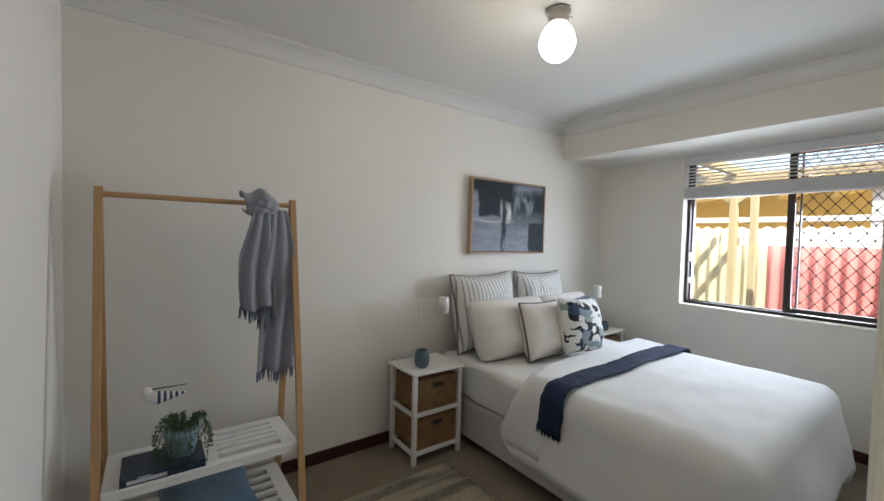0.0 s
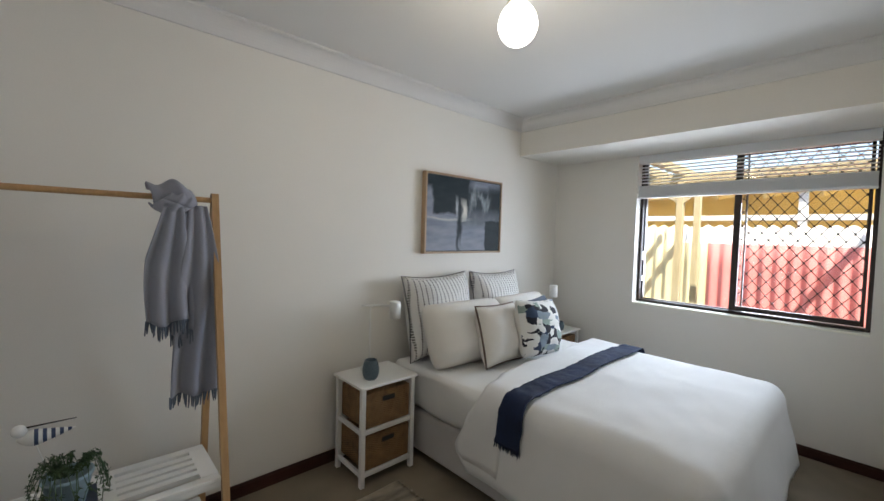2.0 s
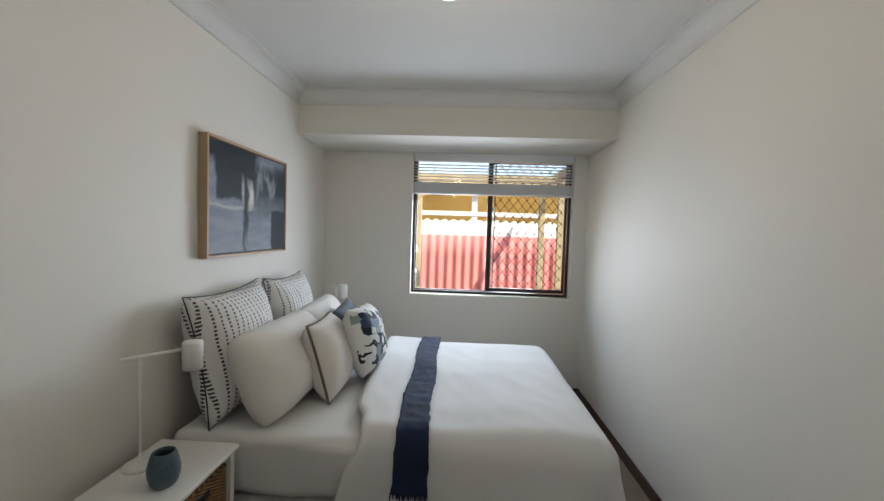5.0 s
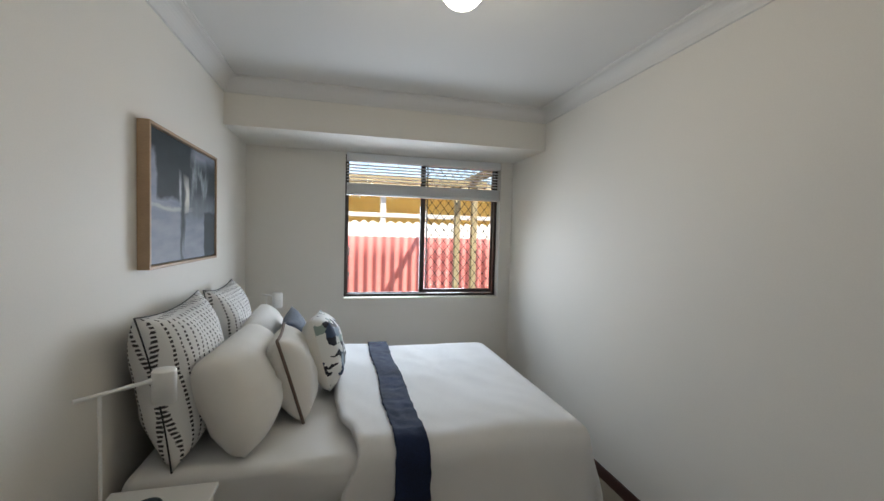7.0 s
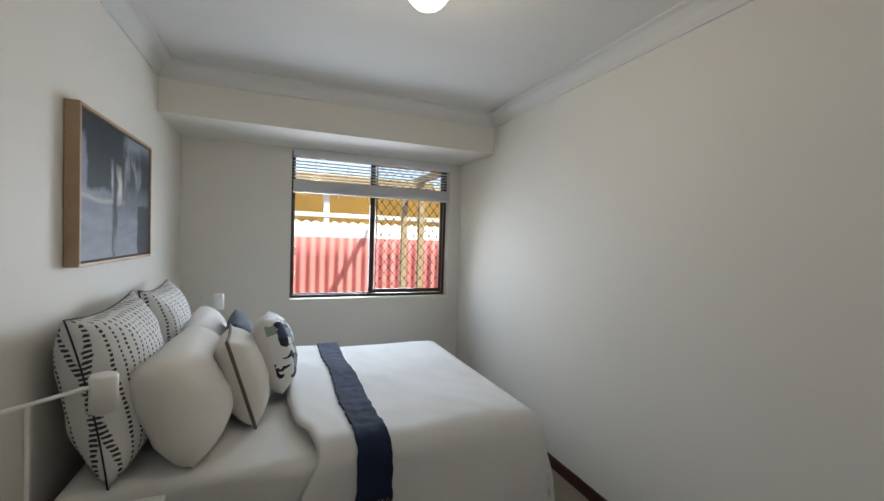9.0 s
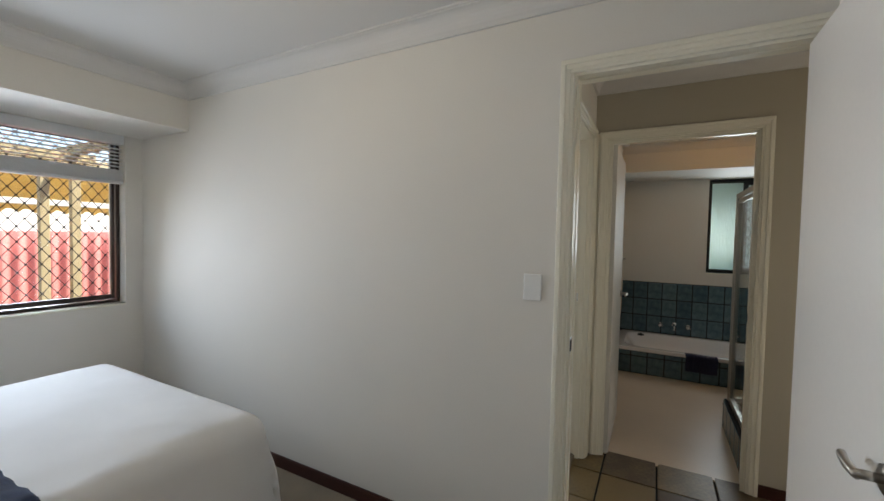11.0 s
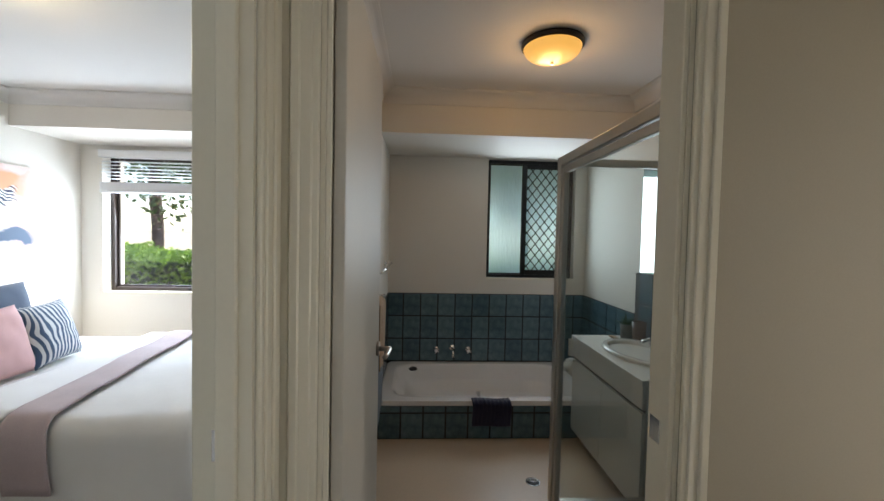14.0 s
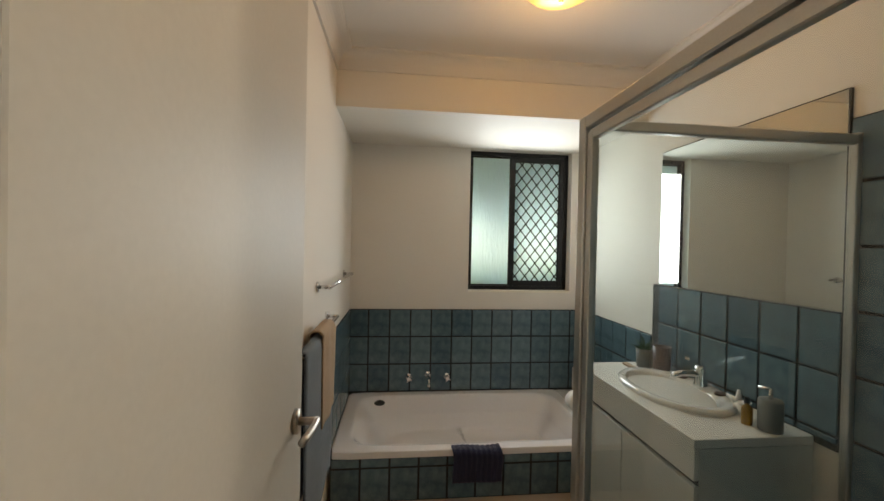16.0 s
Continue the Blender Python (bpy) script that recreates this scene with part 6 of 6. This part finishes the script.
for k in range(9):
    a = math.pi / 2 * k / 8
    rings.append((max(0.003, 0.147 * math.sin(a)), CZ2 - 0.028 - 0.070 * math.cos(a)))
g = part("bowl", lathe(BLX, BLY, rings, None, 40), GLOBE_WARM, bl, "glowing amber glass bowl", True)
g.visible_shadow = False
part("finial", rod((BLX, BLY, CZ2 - 0.112), (BLX, BLY, CZ2 - 0.097), 0.008, None, 12), SATIN, bl)
fw = thing("floor_waste", 4.84, -4.05, FZ, "round chrome floor waste grate", "drain")
part("ring", lathe(4.84, -4.05, [(0.042, FZ), (0.042, FZ + 0.003), (0.034, FZ + 0.003), (0.034, FZ + 0.001)], None, 24), CHROME, fw, "", True)
# the grate's dark openings are black strips, shade put in as colour
for k in range(5):
    part("slot_shade", box(4.814 + 0.012 * k, 4.819 + 0.012 * k, -4.074, -4.026, FZ + 0.0005, FZ + 0.002), BLACKP, fw)
tr = thing("toilet_roll_holder", 5.27, -4.45, 0.42, "white paper holder on the vanity end", "paper holder")
part("plate", box(5.326, 5.352, -4.478, -4.428, 0.565, 0.688, None, 0.006, 2), CERAMIC, tr)
part("arm", rod((5.339, -4.480, 0.57), (5.339, -4.480, 0.470), 0.006, None, 10), CHROME, tr)
part("paper_roll", lathe(0, 0, [(0.020, 0), (0.055, 0), (0.055, 0.10), (0.020, 0.10), (0.020, 0)], None, 28, close=False), PAPER, tr, "white paper roll", True).matrix_basis = Matrix.Translation((5.330 - 5.27, -4.480 + 4.45, 0.470 - 0.42)) @ pose(0, 0, 0, 0, 90, 0) @ Matrix.Translation(origin["toilet_roll_holder"])

# ---- second bedroom ----
b2 = thing("bed", 5.15, -1.42, 0, "double bed with white linen by the hedge window", "bed")
part("base", box(4.42, 5.86, -2.36, -0.46, 0.03, 0.28, None, 0.02, 2), BASEFAB, b2)
part("mattress", box(4.40, 5.88, -2.38, -0.44, 0.283, 0.55, None, 0.05, 4), SHEET, b2, "mattress in a white sheet", True)


def quilt2_fn(u, v):
    # across the bed along x (v), down to the foot along -y (u)
    X = 4.40 - 0.46 + (1.48 + 0.46 + 0.40) * v
    Y = -1.27 - (1.11 + 0.44) * u
    p = drape(-Y, X, 2.35, 4.42, 5.86, 0.560, 0.07, 0.10, zmin=0.05, amp=0.015)
    return (p.y, -p.x, p.z)


q2 = single("quilt", grid_sheet(quilt2_fn, 48, 56, 0.022), QUILT, 5.15, -1.8, 0.55, "white quilt with a turned cuff on the bed", "quilt", True)


def cuff2_fn(u, v):
    X = 4.40 - 0.44 + (1.48 + 0.44 + 0.38) * v
    Y = -1.25 - 0.34 * u
    p = drape(-Y, X, 2.35, 4.41, 5.87, 0.578, 0.08, 0.11, zmin=0.05, amp=0.015)
    return (p.y, -p.x, p.z)


part("turned_back_cuff", grid_sheet(cuff2_fn, 14, 56, 0.012), QUILT, q2, "", True)


def throw2_fn(u, v):
    X = 4.40 - 0.36 + (1.48 + 0.36 + 0.2) * v
    Y = -1.66 - 0.19 * u + 0.28 * v
    p = drape(-Y, X, 2.35, 4.405, 5.875, 0.592, 0.085, 0.11, amp=0.015)
    return (p.y, -p.x, p.z)


single("throw_blanket", grid_sheet(throw2_fn, 14, 56, 0.010), MAUVE, 5.15, -1.5, 0.58, "mauve-grey woven throw across the quilt", "throw", True)


def lean_s(x, y, z, tilt, turn=0):
    return Matrix.Translation((x, y, z)) @ Euler((0, 0, radians(turn))).to_matrix().to_4x4() @ Euler((radians(-tilt), 0, 0)).to_matrix().to_4x4()


cushion("cushion", lean_s(4.72, -0.60, 0.555, 12), 0.56, 0.40, 0.16, PINK, "large blush pink linen cushion", None, "", 11)
cushion("cushion", lean_s(5.12, -0.83, 0.555, 14), 0.58, 0.49, 0.16, DENIM, "large navy denim cushion with white stitching", None, "", 12)
cushion("pillow", lean_s(4.72, -0.84, 0.555, 20), 0.58, 0.36, 0.16, PILLOW, "plump white cotton bed pillow", None, "", 13, 0.04, "pillow")
cushion("cushion", lean_s(4.82, -1.15, 0.560, 16, 4), 0.42, 0.40, 0.15, PINK, "square blush pink linen cushion", None, "", 14)
cushion("cushion", lean_s(5.19, -1.13, 0.565, 18, 10), 0.41, 0.38, 0.14, ZEBRA, "navy and white zebra-striped cushion", None, "", 15)
pa = thing("painting", 4.73, -0.42, 1.19, "unframed abstract painting in blush, orange and navy", "painting")
part("canvas", box(4.73, 5.79, -0.452, -0.446, 1.19, 1.835, None, 0.002), ART2, pa)
part("stretcher", box(4.733, 5.787, -0.445, -0.422, 1.193, 1.832), PAPER, pa, "pale canvas-wrapped edge")
L2X, L2Y = 4.23, -1.56
c2 = thing("ceiling_light", L2X, L2Y, 2.31, "lit cream glass bowl ceiling light", "ceiling light")
part("rim", lathe(L2X, L2Y, [(0.150, CZ2 - 0.030), (0.158, CZ2 - 0.022), (0.158, CZ2 - 0.004), (0.12, CZ2)], None, 36), BRONZE, c2, "", True)
g = part("bowl", lathe(L2X, L2Y, [(r, z) for r, z in rings], None, 36), GLOBE_WARM2, c2, "glowing cream glass bowl", True)
g.visible_shadow = False

# ---- outside ----
bm = bmesh.new()
bmesh.ops.create_grid(bm, x_segments=2, y_segments=2, size=400, matrix=Matrix.Translation((0, 0, -0.16)))
solid("ground", bm, GRAVEL, "sandy ground that reaches the horizon")


def fence_sheet(x0, x1, y, z0, z1, material, label):
    """Corrugated cement sheeting."""
    n = int((x1 - x0) / 0.147 * 10)

    def fn(u, v):
        x = x0 + (x1 - x0) * u
        return (x, y + 0.024 * math.sin(2 * math.pi * x / 0.147), z0 + (z1 - z0) * v + (0.020 * math.sin(2 * math.pi * x / 0.147) if v > 0.99 else 0.0))
    f = single("corrugated_fence", grid_sheet(fn, n, 3, 0.007), material, (x0 + x1) / 2, y, z0, label, "fence", True, "boundary fence sheets")
    return f


fence_sheet(0.49, 7.5, 3.25, -0.16, 1.585, FENCE_R, "corrugated fence painted red with a white band")
fence_sheet(0.16, 0.49, 3.25, -0.16, 1.585, FENCE_M, "corrugated fence sheet painted cream with a white band")
fence_sheet(-7.0, 0.16, 3.25, -0.16, 1.585, FENCE_C, "corrugated fence painted cream yellow")
# pergola between house and fence
pg = thing("pergola", 1.5, 1.7, -0.16, "weathered pine pergola standing between house and fence", "pergola")
for x, y in ((0.59, 1.66), (0.58, 2.35), (2.22, 1.72), (2.455, 1.72)):
    part("post", box(x - 0.036, x + 0.036, y - 0.036, y + 0.036, -0.16, 2.12, None, 0.004), TIMBER, pg)
for x, y1 in ((0.30, 2.90), (0.585, 2.90), (2.455, 2.90)):
    part("beam", box(x - 0.03, x + 0.03, 0.74, y1, 2.12, 2.21, None, 0.004), TIMBER, pg)
part("cross_beam", box(-0.65, 2.60, 1.63, 1.69, 2.03, 2.12, None, 0.004), TIMBER, pg)
for x, d in ((0.59, -0.30), (0.59, 0.30)):
    part("brace", bar((x, 1.66, 1.80), (x + d, 1.66, 2.05), 0.05, 0.05, None, (0, 1, 0)), TIMBER, pg)
# neighbour's patio behind the fence
nb = thing("patio_roof", 1.5, 4.6, -0.16, "neighbour's white patio with yellow pine rafters", "patio")
part("front_beam", box(-6, 8, 3.85, 3.95, 1.69, 1.77, None, 0.005), WHITEOUT, nb)
part("gutter_beam", box(-6, 8, 3.78, 3.92, 2.10, 2.24, None, 0.01), WHITEOUT, nb)
for x in (-3.2, -0.9, 1.43, 3.9, 6.2):
    part("post", box(x - 0.05, x + 0.05, 3.86, 3.96, -0.16, 2.12, None, 0.004), WHITEOUT, nb)
for k in range(22):
    x = -5.6 + 0.6 * k
    part("rafter", bar((x, 3.92, 2.07), (x + 0.5, 6.9, 2.57), 0.05, 0.11), SOFFIT, nb)
for k in range(4):
    part("batten", box(-6, 8, 4.3 + 0.7 * k, 4.36 + 0.7 * k, 2.19 + 0.117 * k, 2.23 + 0.117 * k), SOFFIT, nb)
part("roof_sheet", bar((1, 3.75, 2.255), (1, 6.95, 2.79), 14, 0.02), POLYROOF, nb, "translucent roof sheeting")
part("back_wall", box(-6, 8, 6.95, 7.1, -0.16, 2.7), SOFFIT, nb)
nh = thing("neighbour_house", 1.0, 9.0, -0.16, "neighbour's brick house with a terracotta roof", "house")
part("wall", box(-7.5, 0.2, 7.15, 12.4, -0.16, 2.6), WHITEOUT, nh)
part("roof", bar((-3.6, 6.3, 2.65), (-3.6, 9.5, 3.15), 9, 0.08), ROOFT, nh)


def leaf_mass(bm, rng, n, fn, size):
    for _ in range(n):
        c = Vector(fn(rng))
        d1 = Vector((rng.uniform(-1, 1), rng.uniform(-1, 1), rng.uniform(-1, 1)))
        d1 = d1.normalized() * size * rng.uniform(0.6, 1.3)
        d2 = d1.orthogonal().normalized()
        d2 = (Matrix.Rotation(rng.uniform(0, 6.28), 3, d1.normalized()) @ d2) * size * 0.45
        bm.faces.new([bm.verts.new(p) for p in (c - d1, c + d2, c + d1, c - d2)])


rng = random.Random(31)


def hedge_pt(r):
    y = r.uniform(-7.5, 2.6)
    top = 1.02 + 0.14 * noise.noise(Vector((0, y * 1.4, 0))) + 0.06 * noise.noise(Vector((3, y * 5, 0)))
    f = r.random()
    if f < 0.55:
        return (8.55 + 0.12 * noise.noise(Vector((y * 2, 1, 0))) + r.uniform(-0.10, 0.10), y, r.uniform(-0.1, top))
    return (r.uniform(8.5, 9.5), y, top + r.uniform(-0.09, 0.07))


bm = bmesh.new()
leaf_mass(bm, rng, 16000, hedge_pt, 0.055)
hedge = solid("hedge", bm, HEDGEG, "sunlit bright green clipped hedge", "hedge", "stuff")
bm = box(8.62, 9.45, -7.4, 2.5, -0.16, 0.93)
part("hedge_core", bm, TREEG, hedge)


def tree(x, y, h, crown, seed, n=2600):
    rng = random.Random(seed)
    t = thing("tree", x, y, -0.16, "shady tree with dark trunk and leafy crown", "tree", "trees beyond the hedge")
    b = bmesh.new()
    tube([(x, y, -0.16), (x + 0.05, y + 0.03, h * 0.3), (x - 0.03, y + 0.08, h * 0.55), (x + 0.05, y, h * 0.75)], 0.16, b, 12)
    for k in range(7):
        a, z = rng.uniform(0, 6.28), h * rng.uniform(0.4, 0.7)
        L = crown * rng.uniform(0.5, 0.9)
        rod((x, y, z), (x + L * math.cos(a), y + L * math.sin(a), z + L * 0.7), 0.06, b, 8, 0.015)
    part("trunk", b, BARK, t, "dark rough trunk", True)
    cl = [(x + rng.gauss(0, crown * 0.45), y + rng.gauss(0, crown * 0.45), h * 0.78 + rng.gauss(0, crown * 0.32), rng.uniform(0.25, 0.5) * crown) for _ in range(26)]

    def fn(r):
        cx, cy, cz, cr = cl[r.randrange(len(cl))]
        v = Vector((r.gauss(0, 1), r.gauss(0, 1), r.gauss(0, 1))).normalized() * cr * r.uniform(0.55, 1.0)
        return (cx + v.x, cy + v.y, cz + v.z * 0.8)
    b = bmesh.new()
    leaf_mass(b, rng, n, fn, 0.11)
    part("crown", b, TREEG, t, "dark green leaves")


tree(12.5, 1.2, 4.2, 1.9, 1)
tree(11.6, -7.6, 5.2, 2.2, 2, 4200)
tree(15.0, 4.5, 5.0, 2.4, 3)
tree(10.8, -5.3, 3.6, 1.6, 4, 3600)
tree(17.0, -1.0, 4.2, 2.4, 5)
tree(20.0, -4.0, 5.0, 3.0, 6)

# ---- tiled surfaces ----
tw = solid("wall_tiles_bath", box(6.222, 6.2285, -4.90, -3.082, RIM - 0.02, 0.872), GROUTD, "blue-green tiled splashback round the bath")
lay(tw, '-x', 6.222, -4.90, -3.082, RIM, 0.872, -3.222, 0.872 - 4 * TH)
tl = solid("wall_tiles_bath_side", box(5.33, 6.222, -3.0865, -3.0815, RIM - 0.02, 0.872), GROUTD, "blue-green tiles on the bath side wall")
lay(tl, '-y', -3.0865, 5.33, 6.215, RIM, 0.872, 6.215, 0.872 - 4 * TH)
ts = solid("wall_tiles_bath_end", box(5.33, 6.222, -4.8985, -4.893, RIM - 0.02, 0.872), GROUTD, "blue-green tiles on the bath end wall")
lay(ts, '+y', -4.893, 5.33, 6.215, RIM, 0.872, 6.215, 0.872 - 4 * TH)
tv = solid("wall_tiles_vanity", box(4.345, 5.33, -4.8985, -4.8935, VZ - 0.02, 1.165), GROUTD, "blue-green tiles above the vanity")
lay(tv, '+y', -4.8935, 4.345, 5.275, VZ, 1.165, 5.275, 1.165 - 3 * TH)
th = solid("wall_tiles_shower", box(BX + 0.002, 4.337, -4.8985, -4.893, FZ, 1.80), GROUTD, "blue-green shower wall tiles")
lay(th, '+y', -4.893, BX + 0.002, 4.337, FZ + 0.05, 1.80, 4.337, 1.80 - 9 * TH)
tk = solid("wall_tiles_shower_side", box(BX + 0.0015, BX + 0.007, -4.893, -3.99, FZ, 1.80), GROUTD, "blue-green tiles inside the shower")
lay(tk, '+x', BX + 0.007, -4.893, -4.03, FZ + 0.05, 1.80, -4.893, 1.80 - 9 * TH)

# slate pieces of the hall floor
fh = bpy.data.objects["floor_hall"]
rng = random.Random(5)
slate_me = []
for k in range(6):
    bm = box(-0.145, 0.145, -0.145, 0.145, -0.008, 0.0, None, 0.003)
    for vtx in bm.verts:
        vtx.co.z += 0.0012 * noise.noise(Vector((vtx.co.x * 9 + k, vtx.co.y * 9, 0)))
    me = bpy.data.meshes.new("tile")
    bmesh.ops.recalc_face_normals(bm, faces=bm.faces)
    bm.to_mesh(me)
    bm.free()
    me.materials.append(SLATE)
    slate_me.append(me)
for i in range(4):
    for j in range(9):
        t = new("tile", slate_me[rng.randrange(6)])
        t.parent = fh
        t.location = (2.455 + 0.3 * i - 0.0, -5.45 + 0.3 * j, FZ + 0.0005)
